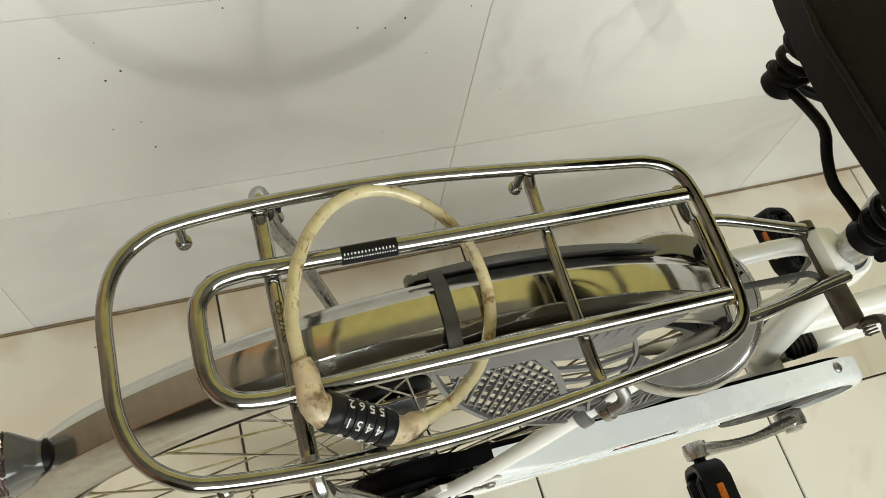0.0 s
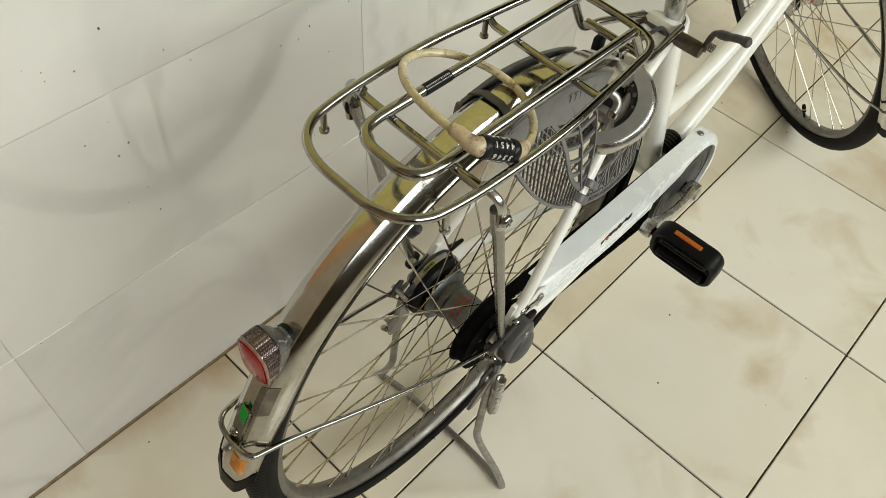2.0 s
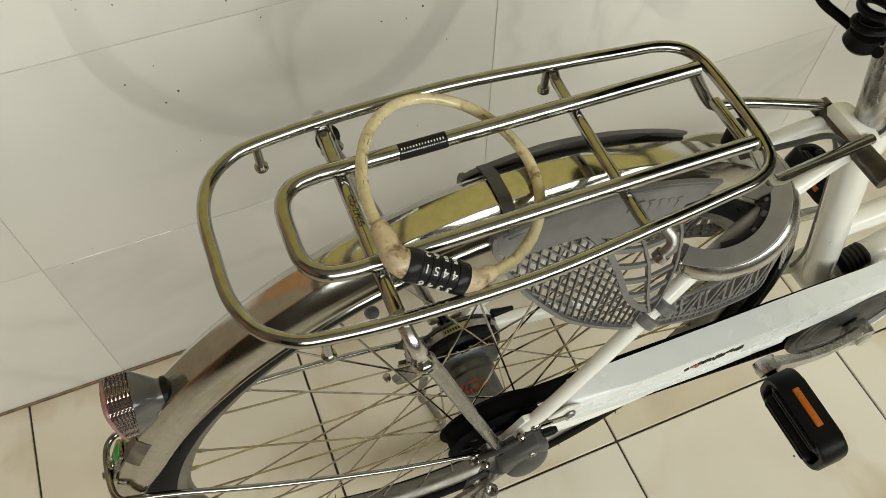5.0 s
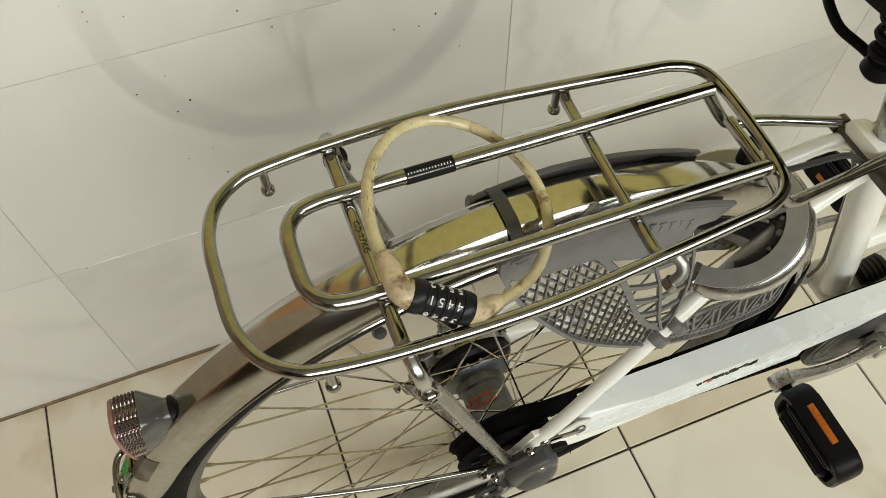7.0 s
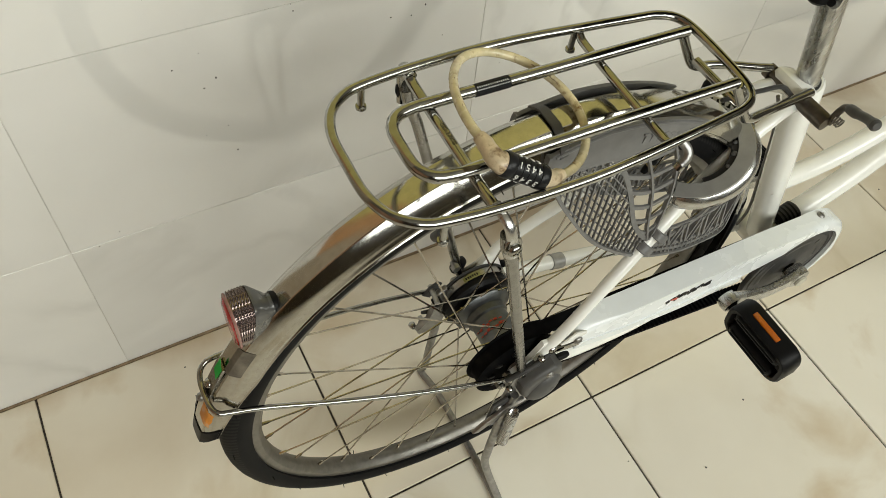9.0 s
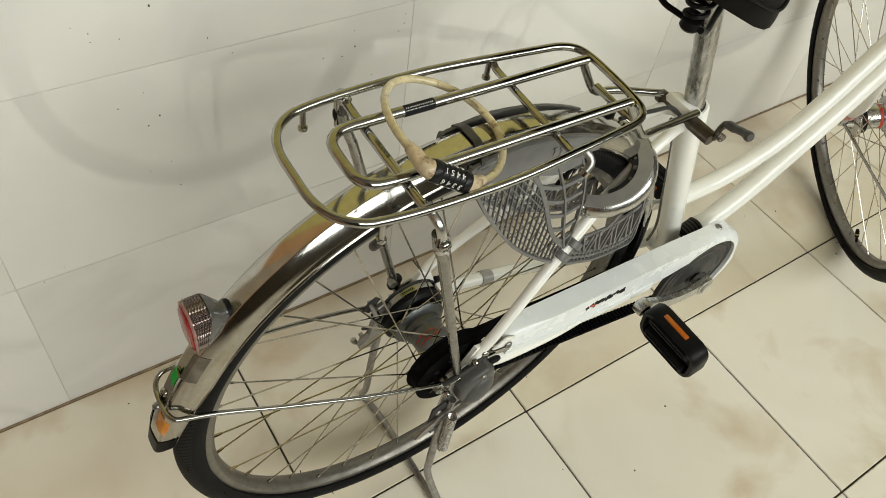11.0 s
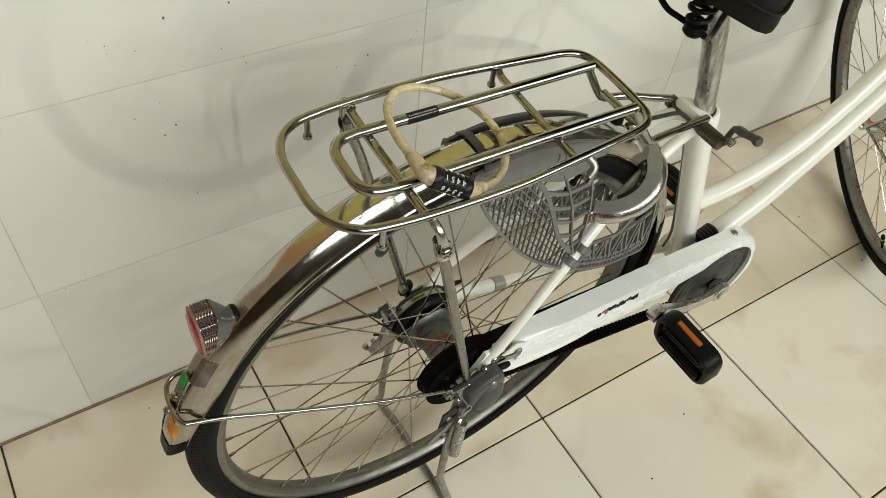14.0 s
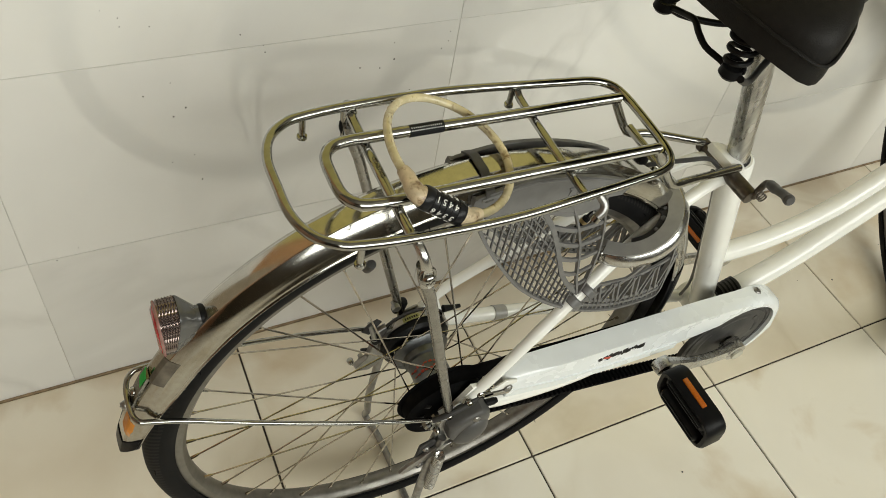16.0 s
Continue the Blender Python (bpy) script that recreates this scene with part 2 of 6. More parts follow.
def marble(name, base, cloud, vein, rough, cloud_scale=2.0, vein_scale=1.2, vein_width=0.035, offset=7.0, stain=None, wave=0.05, spec=0.5, edge=None):
    """Glazed tile printed like stone: soft clouds and thin veins that differ from tile to tile."""
    m = bpy.data.materials.new(name)
    m.use_nodes = True
    nt = m.node_tree
    N, L = nt.nodes, nt.links
    b = N["Principled BSDF"]
    tc = N.new("ShaderNodeTexCoord")
    info = N.new("ShaderNodeObjectInfo")
    mul = N.new("ShaderNodeVectorMath")
    mul.operation = "SCALE"
    comb = N.new("ShaderNodeCombineXYZ")
    for i, k in enumerate((offset, offset * 2.3, offset * 1.7)):
        mm = N.new("ShaderNodeMath")
        mm.operation = "MULTIPLY"
        mm.inputs[1].default_value = k
        L.new(info.outputs["Random"], mm.inputs[0])
        L.new(mm.outputs[0], comb.inputs[i])
    add = N.new("ShaderNodeVectorMath")
    L.new(tc.outputs["Object"], add.inputs[0])
    L.new(comb.outputs[0], add.inputs[1])

    def noise_at(scale, detail, dist=0.0):
        t = N.new("ShaderNodeTexNoise")
        t.inputs["Scale"].default_value, t.inputs["Detail"].default_value, t.inputs["Distortion"].default_value = scale, detail, dist
        L.new(add.outputs[0], t.inputs["Vector"])
        return t.outputs["Fac"]

    def ramp(src, stops):
        r = N.new("ShaderNodeValToRGB")
        while len(r.color_ramp.elements) < len(stops):
            r.color_ramp.elements.new(0.5)
        for e, (p, c) in zip(r.color_ramp.elements, stops):
            e.position, e.color = p, (*c, 1) if len(c) == 3 else c
        L.new(src, r.inputs["Fac"])
        return r.outputs["Color"]

    def mix(a, b_, fac):
        x = N.new("ShaderNodeMix")
        x.data_type = "RGBA"
        L.new(fac, x.inputs["Factor"])
        for i, v in ((6, a), (7, b_)):
            if isinstance(v, tuple):
                x.inputs[i].default_value = (*v, 1)
            else:
                L.new(v, x.inputs[i])
        return x.outputs[2]

    clouds = ramp(noise_at(cloud_scale, 5.0, 0.6), [(0.35, (0, 0, 0)), (0.68, (1, 1, 1))])
    out = mix(base, cloud, clouds)
    w = vein_width
    veins = ramp(noise_at(vein_scale, 6.0, 1.2), [(0.5 - w, (0, 0, 0)), (0.5, (1, 1, 1)), (0.5 + w, (0, 0, 0))])
    patch = ramp(noise_at(vein_scale * 1.7, 3.0), [(0.45, (0, 0, 0)), (0.75, (0.8, 0.8, 0.8))])
    both = N.new("ShaderNodeMath")
    both.operation = "MULTIPLY"
    L.new(veins, both.inputs[0])
    L.new(patch, both.inputs[1])
    out = mix(out, vein, both.outputs[0])
    if stain:
        f = ramp(noise_at(5.0, 7.0, 0.3), [(0.565, (0, 0, 0)), (0.77, (0.8, 0.8, 0.8))])
        out = mix(out, stain, f)
    if edge:
        # brown dirt that has crept out from the foot of the wall
        sep = N.new("ShaderNodeSeparateXYZ")
        L.new(tc.outputs["Object"], sep.inputs[0])
        near = N.new("ShaderNodeMapRange")
        near.inputs["From Min"].default_value, near.inputs["From Max"].default_value = 0.10, 0.20
        near.inputs["To Min"].default_value, near.inputs["To Max"].default_value = -0.25, 0.22
        L.new(sep.outputs["Y"], near.inputs["Value"])
        sm = N.new("ShaderNodeMath")
        L.new(near.outputs[0], sm.inputs[0])
        L.new(noise_at(7.0, 6.0, 0.4), sm.inputs[1])
        f = ramp(sm.outputs[0], [(0.50, (0, 0, 0)), (0.80, (0.55, 0.55, 0.55))])
        out = mix(out, edge, f)
    b.inputs["Specular IOR Level"].default_value = spec
    L.new(out, b.inputs["Base Color"])
    r = N.new("ShaderNodeMapRange")
    r.inputs["From Min"].default_value, r.inputs["From Max"].default_value = 0.3, 0.7
    r.inputs["To Min"].default_value, r.inputs["To Max"].default_value = rough * 0.75, rough * 1.35
    L.new(noise_at(9.0, 5.0), r.inputs["Value"])
    L.new(r.outputs[0], b.inputs["Roughness"])
    bp = N.new("ShaderNodeBump")
    bp.inputs["Strength"].default_value, bp.inputs["Distance"].default_value = wave, 0.004
    L.new(noise_at(6.0, 1.0), bp.inputs["Height"])
    L.new(bp.outputs[0], b.inputs["Normal"])
    return m


WALL_TILE = marble("white_marble_tile", (0.73, 0.72, 0.685), (0.64, 0.63, 0.60), (0.52, 0.51, 0.48), 0.035, wave=0.06, spec=0.8)
FLOOR_TILE = marble("beige_floor_tile", (0.85, 0.812, 0.712), (0.775, 0.728, 0.618), (0.56, 0.48, 0.33), 0.17, cloud_scale=3.2, stain=(0.52, 0.38, 0.20), wave=0.03)
EDGE_TILE = marble("beige_floor_tile_by_wall", (0.80, 0.745, 0.625), (0.70, 0.625, 0.495), (0.52, 0.43, 0.28), 0.17, cloud_scale=3.2, stain=(0.52, 0.38, 0.20), wave=0.03, edge=(0.42, 0.27, 0.12))
FLOOR_GROUT = material("dark_floor_grout", (0.055, 0.045, 0.035), 0.9, grain=0.4, grain_scale=90, bump=0.4)
WALL_GROUT = material("grey_wall_grout", (0.62, 0.60, 0.55), 0.85, grain=0.3, grain_scale=60, spots=(0.45, 0.40, 0.33), spot_scale=4.0)
DIRT = material("brown_dirt_line", (0.30, 0.22, 0.13), 0.9, grain=0.5, grain_scale=50, spots=(0.13, 0.09, 0.05), spot_scale=14)
PLASTER = material("brown_plaster", (0.10, 0.088, 0.07), 0.8, grain=0.08, grain_scale=5, bump=0.1, bump_scale=90)
ORANGE_PAINT = material("orange_brown_paint", (0.40, 0.21, 0.09), 0.6, grain=0.15, grain_scale=8, bump=0.05, bump_scale=70)
TAN_PAINT = material("tan_panel", (0.30, 0.245, 0.175), 0.7, grain=0.1, grain_scale=5, bump=0.05, bump_scale=70)
SALMON = material("salmon_paint", (0.42, 0.24, 0.15), 0.7, grain=0.12, grain_scale=5, bump=0.05, bump_scale=80)
OLIVE_PAINT = material("olive_yellow_paint", (0.44, 0.375, 0.115), 0.6, grain=0.1, grain_scale=6, bump=0.05, bump_scale=70)
CEILING = material("cream_ceiling", (0.26, 0.245, 0.21), 0.85, grain=0.1, grain_scale=4, bump=0.1, bump_scale=60)
YARD = material("pale_concrete_yard", (0.42, 0.40, 0.36), 0.9, grain=0.25, grain_scale=3, spots=(0.3, 0.28, 0.25), spot_scale=1.5)
SPECK = material("dark_specks", (0.06, 0.05, 0.05), 0.6)

CHROME = material("worn_chrome", (0.38, 0.376, 0.355), 0.135, 1.0, grain=0.2, grain_scale=140, wear=0.06, spot_scale=42, spots=(0.17, 0.14, 0.09), spot_at=(0.66, 0.74), bump=0.03, bump_scale=60)
STAINLESS = material("stainless_fender", (0.54, 0.525, 0.485), 0.13, 1.0, grain=0.12, grain_scale=160, wear=0.05, spot_scale=9, bump=0.010, bump_scale=24, spots=(0.40, 0.35, 0.27), spot_at=(0.60, 0.80))
ALLOY = material("dull_aluminium", (0.32, 0.312, 0.295), 0.25, 1.0, grain=0.2, grain_scale=110, wear=0.1, spot_scale=12, spots=(0.26, 0.24, 0.21), spot_at=(0.6, 0.8), bump=0.05, bump_scale=300)
GALV = material("zinc_stand", (0.36, 0.355, 0.345), 0.42, 1.0, grain=0.3, grain_scale=120, wear=0.12, spot_scale=20, spots=(0.2, 0.17, 0.14), spot_at=(0.6, 0.75))
SPOKE = material("spoke_steel", (0.50, 0.465, 0.41), 0.17, 1.0, grain=0.25, grain_scale=90, spots=(0.25, 0.2, 0.15), spot_scale=30)
WHITE_PAINT = material("aged_white_paint", (0.79, 0.79, 0.75), 0.22, 0.0, grain=0.05, grain_scale=30, coat=0.4, wear=0.05, spot_scale=10, spots=(0.62, 0.56, 0.42), spot_at=(0.64, 0.85))
WHITE_CASE = material("white_plastic_case", (0.77, 0.805, 0.82), 0.26, 0.0, grain=0.04, grain_scale=25, coat=0.3, wear=0.06, spot_scale=9, spots=(0.62, 0.60, 0.54), spot_at=(0.66, 0.85))
GREY_PLASTIC = material("grey_plastic", (0.135, 0.133, 0.130), 0.42, 0.0, grain=0.15, grain_scale=90, wear=0.08, spot_scale=12, bump=0.05, bump_scale=400, spots=(0.22, 0.215, 0.21), spot_at=(0.62, 0.8))
DARK_PLASTIC = material("dark_grey_plastic", (0.042, 0.041, 0.040), 0.45, 0.0, spec=0.16, grain=0.2, grain_scale=80, wear=0.1, spot_scale=14, bump=0.06, bump_scale=300, spots=(0.16, 0.15, 0.14), spot_at=(0.62, 0.82))
BLACK_PLASTIC = material("black_plastic", (0.007, 0.007, 0.0074), 0.38, 0.0, spec=0.11, grain=0.2, grain_scale=80, wear=0.1, spot_scale=15, spots=(0.03, 0.027, 0.024), spot_at=(0.6, 0.8))
VINYL = material("black_saddle_vinyl", (0.011, 0.010, 0.009), 0.52, 0.0, spec=0.14, grain=0.2, grain_scale=200, bump=0.25, bump_scale=900, wear=0.08, spot_scale=8)
BELT = material("black_rubber_belt", (0.0045, 0.0045, 0.005), 0.7, spec=0.03, grain=0.3, grain_scale=120, spots=(0.014, 0.013, 0.011), spot_scale=20)
CABLE = material("yellowed_clear_vinyl", (0.64, 0.555, 0.34), 0.24, 0.0, grain=0.30, grain_scale=55, coat=0.35, spots=(0.20, 0.12, 0.045), spot_scale=70, spot_at=(0.545, 0.66), wear=0.08)
CUFF = material("dirty_cream_cuff", (0.58, 0.47, 0.31), 0.34, 0.0, grain=0.42, grain_scale=75, spots=(0.17, 0.10, 0.05), spot_scale=95, spot_at=(0.53, 0.66), bump=0.25, bump_scale=110)
DIAL = material("black_lock_dials", (0.014, 0.014, 0.015), 0.3, 0.0, spec=0.16, grain=0.2, grain_scale=90, wear=0.08)
PRINT = material("white_print", (0.72, 0.71, 0.68), 0.6, grain=0.35, grain_scale=900)
RED_LENS = material("red_lens", (0.40, 0.005, 0.010), 0.20, 0.0, coat=0.2, spec=0.3, grain=0.2, grain_scale=120)
CLEAR_LENS = material("clear_prism_plastic", (0.21, 0.165, 0.155), 0.10, 0.8, coat=0.5, grain=0.15, grain_scale=300)
LENS_PINK = material("pink_tinged_lens_edge", (0.30, 0.15, 0.13), 0.25, grain=0.3, grain_scale=200)
AMBER = material("amber_reflector", (0.46, 0.115, 0.008), 0.15, 0.0, coat=0.6, grain=0.25, grain_scale=400)
GREEN_STICKER = material("green_sticker", (0.01, 0.36, 0.05), 0.45, spec=0.3, grain=0.2, grain_scale=90)
ORANGE_STICKER = material("orange_sticker", (0.72, 0.27, 0.03), 0.5, grain=0.3, grain_scale=60, spots=(0.5, 0.42, 0.32), spot_scale=50)
OLD_TAPE = material("old_tape_residue", (0.15, 0.13, 0.10), 0.8, spec=0.25, grain=0.4, grain_scale=90, bump=0.3)
STICKER = material("black_sticker", (0.008, 0.008, 0.009), 0.5, spec=0.15)
RED_PRINT = material("red_print", (0.55, 0.06, 0.03), 0.5, grain=0.3, grain_scale=200)
RIM = material("dull_rim_aluminium", (0.25, 0.238, 0.218), 0.46, 1.0, grain=0.2, grain_scale=110, wear=0.1, spot_scale=12, spots=(0.18, 0.165, 0.145), spot_at=(0.58, 0.8), bump=0.05, bump_scale=300)
HUB_METAL = material("dusty_zinc_hub", (0.145, 0.151, 0.153), 0.40, 1.0, grain=0.25, grain_scale=90, wear=0.1, spot_scale=16, spots=(0.16, 0.15, 0.13), spot_at=(0.56, 0.75))
SILVER = material("satin_silver", (0.53, 0.525, 0.51), 0.26, 1.0, grain=0.08, grain_scale=80, wear=0.06, spot_scale=16)
SATIN_GREY = material("satin_grey_lacquer", (0.33, 0.325, 0.31), 0.38, 0.3, grain=0.1, grain_scale=90, wear=0.06, spot_scale=15)
LAMP_BODY = material("lamp_grey_plastic", (0.062, 0.061, 0.059), 0.22, 0.0, coat=0.4, grain=0.1, grain_scale=60, wear=0.05)
CLAMP_STEEL = material("tarnished_clamp_steel", (0.135, 0.118, 0.10), 0.46, 1.0, grain=0.3, grain_scale=120, wear=0.1, spot_scale=30, spots=(0.12, 0.09, 0.065), spot_at=(0.52, 0.7))
COVER_GREY = material("scuffed_grey_cover", (0.080, 0.078, 0.075), 0.42, 0.0, spec=0.3, grain=0.15, grain_scale=90, wear=0.1, spot_scale=14, spots=(0.15, 0.147, 0.14), spot_at=(0.6, 0.8))
SCRATCHED = material("scratched_aluminium", (0.50, 0.495, 0.48), 0.27, 1.0, grain=0.45, grain_scale=60, wear=0.1, spot_scale=18, stretch=(2.5, 2.5, 0.35), spots=(0.22, 0.21, 0.19), spot_at=(0.62, 0.72), bump=0.08, bump_scale=200)
# rack metal made darker: the shading of the raised letters is in its colour
EMBOSSED = material("shaded_mark", (0.15, 0.135, 0.10), 0.35, 1.0, grain=0.3, grain_scale=300)
BRASS = material("dull_brass", (0.42, 0.33, 0.16), 0.35, 1.0, grain=0.2)


def tyre_rubber():
    """Black rubber with slanting tread cuts round the crown."""
    m = material("tyre_rubber", (0.006, 0.006, 0.0064), 0.6, spec=0.09, grain=0.25, grain_scale=120, spots=(0.013, 0.012, 0.011), spot_scale=10)
    N, L = m.node_tree.nodes, m.node_tree.links
    tc = N.new("ShaderNodeTexCoord")
    sep = N.new("ShaderNodeSeparateXYZ")
    L.new(tc.outputs["Object"], sep.inputs[0])

    def calc(op, a, b=None):
        k = N.new("ShaderNodeMath")
        k.operation = op
        for i, v in enumerate((a, b)):
            if v is None:
                continue
            if isinstance(v, float):
                k.inputs[i].default_value = v
            else:
                L.new(v, k.inputs[i])
        return k.outputs[0]

    ang = calc("ARCTAN2", sep.outputs["Z"], sep.outputs["X"])
    side = calc("MULTIPLY", calc("ABSOLUTE", sep.outputs["Y"]), 900.0)
    wave = calc("SINE", calc("ADD", calc("MULTIPLY", ang, 300.0), side))
    rad = calc("SQRT", calc("ADD", calc("MULTIPLY", sep.outputs["X"], sep.outputs["X"]), calc("MULTIPLY", sep.outputs["Z"], sep.outputs["Z"])))
    crown = calc("GREATER_THAN", rad, 0.3185)
    h = calc("MULTIPLY", calc("GREATER_THAN", wave, 0.1), crown)
    # ribs a little lighter than the grooves
    rib_tone = N.new("ShaderNodeMix")
    rib_tone.data_type = "RGBA"
    L.new(h, rib_tone.inputs["Factor"])
    L.new(N["Principled BSDF"].inputs["Base Color"].links[0].from_socket, rib_tone.inputs[6])
    rib_tone.inputs[7].default_value = (0.016, 0.0155, 0.0145, 1)
    L.new(rib_tone.outputs[2], N["Principled BSDF"].inputs["Base Color"])
    bp = N.new("ShaderNodeBump")
    bp.inputs["Strength"].default_value, bp.inputs["Distance"].default_value = 0.9, 0.0015
    L.new(h, bp.inputs["Height"])
    L.new(bp.outputs[0], N["Principled BSDF"].inputs["Normal"])
    return m


TYRE = tyre_rubber()

# ---- the room ----
WALL_Y = 0.386
ROOM_X0, ROOM_X1, ROOM_Z = -3.0, 4.4, 3.5
PAINTED = 2.2
POST_X0, POST_X1 = -0.95, -0.74
TILED = 0.8838       # height of the tiled part of the wall
LEAN = Matrix.Translation((0, WALL_Y, 0)) @ Matrix.Rotation(-0.030, 4, "X") @ Matrix.Translation((0, -WALL_Y, 0))   # the wall is a little out of plumb


def setting(name, bm, mat, label, lean=False):
    if lean:
        bm.transform(LEAN)
    return tagged(part(name, bm, mat, None, smooth=False), label, name.rstrip("_0123456789").split("_")[0], kind="structure")


floor = setting("floor", block((ROOM_X1 - ROOM_X0 + 0.4, WALL_Y - FRONT_Y + 0.4, 0.1), ((ROOM_X0 + ROOM_X1) / 2, (WALL_Y + FRONT_Y) / 2, -0.0535), 0), FLOOR_GROUT, "beige marbled floor tiles with dark joints")
wall_back = setting("wall_back", block((ROOM_X1 - ROOM_X0 + 0.4, 0.18, ROOM_Z), ((ROOM_X0 + ROOM_X1) / 2, WALL_Y + 0.0911, ROOM_Z / 2), 0), WALL_GROUT, "glossy white marbled wall tiles with thin grey joints", True)
# unseen panel, added so that the mudguard's tail mirrors tan instead of white tile
setting("wall_back_side", block((POST_X0 - ROOM_X0 + 0.2, 0.03, PAINTED), ((ROOM_X0 - 0.2 + POST_X0) / 2, WALL_Y + 0.007, PAINTED / 2), 0.004), TAN_PAINT, "unseen tan panel past the tiles, added for its reflection in the mudguard", True)
# the post is an unseen strip, added for the orange band mirrored in the mudguard
for name_, x0, x1, mat_, label_ in (("wall_back_upper", POST_X1, ROOM_X1 + 0.2, OLIVE_PAINT, "olive yellow painted wall above the tiles"), ("wall_back_post", POST_X0, POST_X1, ORANGE_PAINT, "unseen orange-brown strip above the tiles, added for its reflection in the mudguard")):
    setting(name_, block((x1 - x0, 0.02, PAINTED - TILED), ((x0 + x1) / 2, WALL_Y + 0.0105, (PAINTED + TILED) / 2), 0), mat_, label_, True)
setting("wall_back_top", block((ROOM_X1 - ROOM_X0 + 0.4, 0.02, ROOM_Z - PAINTED), ((ROOM_X0 + ROOM_X1) / 2, WALL_Y + 0.0105, (PAINTED + ROOM_Z) / 2), 0), PLASTER, "dull brown plaster at the top of the wall", True)
setting("wall_left", block((0.18, WALL_Y - FRONT_Y + 0.12, ROOM_Z), (ROOM_X0 - 0.09, (WALL_Y + FRONT_Y) / 2 + 0.06, ROOM_Z / 2), 0), SALMON, "plain salmon painted wall")
setting("wall_right", block((0.18, WALL_Y - FRONT_Y + 0.12, ROOM_Z), (ROOM_X1 + 0.09, (WALL_Y + FRONT_Y) / 2 + 0.06, ROOM_Z / 2), 0), PLASTER, "plain brown plastered wall")
front = bmesh.new()
for x0, x1, z0, z1 in ((ROOM_X0 - 0.2, OPEN_X0, 0, ROOM_Z), (OPEN_X1, ROOM_X1 + 0.2, 0, ROOM_Z), (OPEN_X0, OPEN_X1, OPEN_TOP, ROOM_Z), (OPEN_X0, OPEN_X1, 0, OPEN_Z0)):
    block((x1 - x0, 0.2, z1 - z0), ((x0 + x1) / 2, FRONT_Y - 0.1, (z0 + z1) / 2), 0, None, front)
setting("wall_front", front, PLASTER, "plain brown wall with a wide window opening")
window = tagged(new("window_1"), "wide window with dark frame bars, open to the daylight", "window", kind="structure")
window.location = ((OPEN_X0 + OPEN_X1) / 2, FRONT_Y + 0.03, OPEN_Z0)
for w_, h_, x_, z_ in ((OPEN_X1 - OPEN_X0, 0.10, 0.0, 0.98), (0.07, OPEN_TOP - OPEN_Z0, -0.78, 0.875), (0.07, OPEN_TOP - OPEN_Z0, 0.78, 0.875)):
    part("window_bar", block((w_, 0.05 if w_ > 1 else 0.044, h_), (x_, 0, z_), 0.004), DARK_PLASTIC, window)
setting("ceiling", block((ROOM_X1 - ROOM_X0 + 0.4, WALL_Y - FRONT_Y + 0.4, 0.12), ((ROOM_X0 + ROOM_X1) / 2, (WALL_Y + FRONT_Y) / 2, ROOM_Z + 0.06), 0), CEILING, "plain cream ceiling")
setting("ground", block((120, 120, 0.1), (0, -63.3, -0.16), 0), YARD, "pale concrete ground outside the window")
# dirty mortar line where wall meets floor
setting("trim_1", sweep([(ROOM_X0, WALL_Y - 0.001, 0.0), (ROOM_X1, WALL_Y - 0.001, 0.0)], profile=[(-0.0022, -0.002), (0.0022, -0.002), (0.0022, 0.0022), (0.0, 0.0026), (-0.0022, 0.0012)], up=(0, 0, 1)), DIRT, "dirty brown mortar line along the wall foot")
# small dark splashes on the wall tiles and the floor
rng = random.Random(5)
specks = bmesh.new()
splashes = [(-0.337, 0.667), (-0.415, 0.666), (-0.354, 0.608), (-0.327, 0.589), (-0.325, 0.579), (-0.485, 0.648), (-0.485, 0.637), (-0.454, 0.633), (-0.474, 0.540), (-0.427, 0.514), (-0.443, 0.503), (-0.424, 0.435), (-0.453, 0.429), (-0.418, 0.389), (-0.198, 0.534)]
splashes += [(-0.169, 0.529), (-0.149, 0.540), (-0.120, 0.484), (-0.160, 0.352), (-0.079, 0.546), (-0.070, 0.557), (-0.017, 0.404), (-0.341, 0.674), (-0.441, 0.554), (-0.501, 0.659), (-0.592, 0.307), (-0.622, 0.291), (-0.069, 0.572), (-0.151, 0.566)]
BOLD = {0, 1, 8, 9, 10, 13, 14, 16}
for k, (x, z) in enumerate(splashes):
    r = rng.uniform(0.0011, 0.0014) if k in BOLD else rng.uniform(0.0005, 0.0009)
    own = solid([(0.00005, -0.0006), (r * 0.8, -0.0005), (r, 0.0)], 8)
    own.transform(LEAN @ Matrix.Translation((x, WALL_Y, z)) @ Matrix.Diagonal((1, 1, rng.uniform(0.7, 1.5), 1)))
    merge(specks, own)
for k in range(26):
    x, y, r = rng.uniform(-0.9, 1.3), rng.uniform(-0.7, 0.36), rng.choice((0.0008, 0.0012, 0.0018))
    own = solid([(0.00005, 0.0008), (r * 0.8, 0.0006), (r, 0.0)], 7)
    own.transform(Matrix.Translation((x, y, 0)) @ Matrix.Rotation(radians(90), 4, "X") @ Matrix.Diagonal((1, 1, rng.uniform(0.6, 1.7), 1)))
    merge(specks, own)
tagged(part("specks", specks, SPECK), "small dark splashes on the tiles", "specks", kind="stuff")

# ---- the bicycle (x forward, y from its middle plane, z up) ----
bike = tagged(new("bicycle"), "old white step-through bicycle with chrome rear rack, on its stand", "bicycle")
bike.location = (0, Y0, 0)
AXLE, CRANK = Vector((-0.237, 0, 0.37)), Vector((0.223, 0, 0.302))


def bp(name, bm, mat, label="", parent=None):
    return part(name, bm, mat, parent or bike, label)


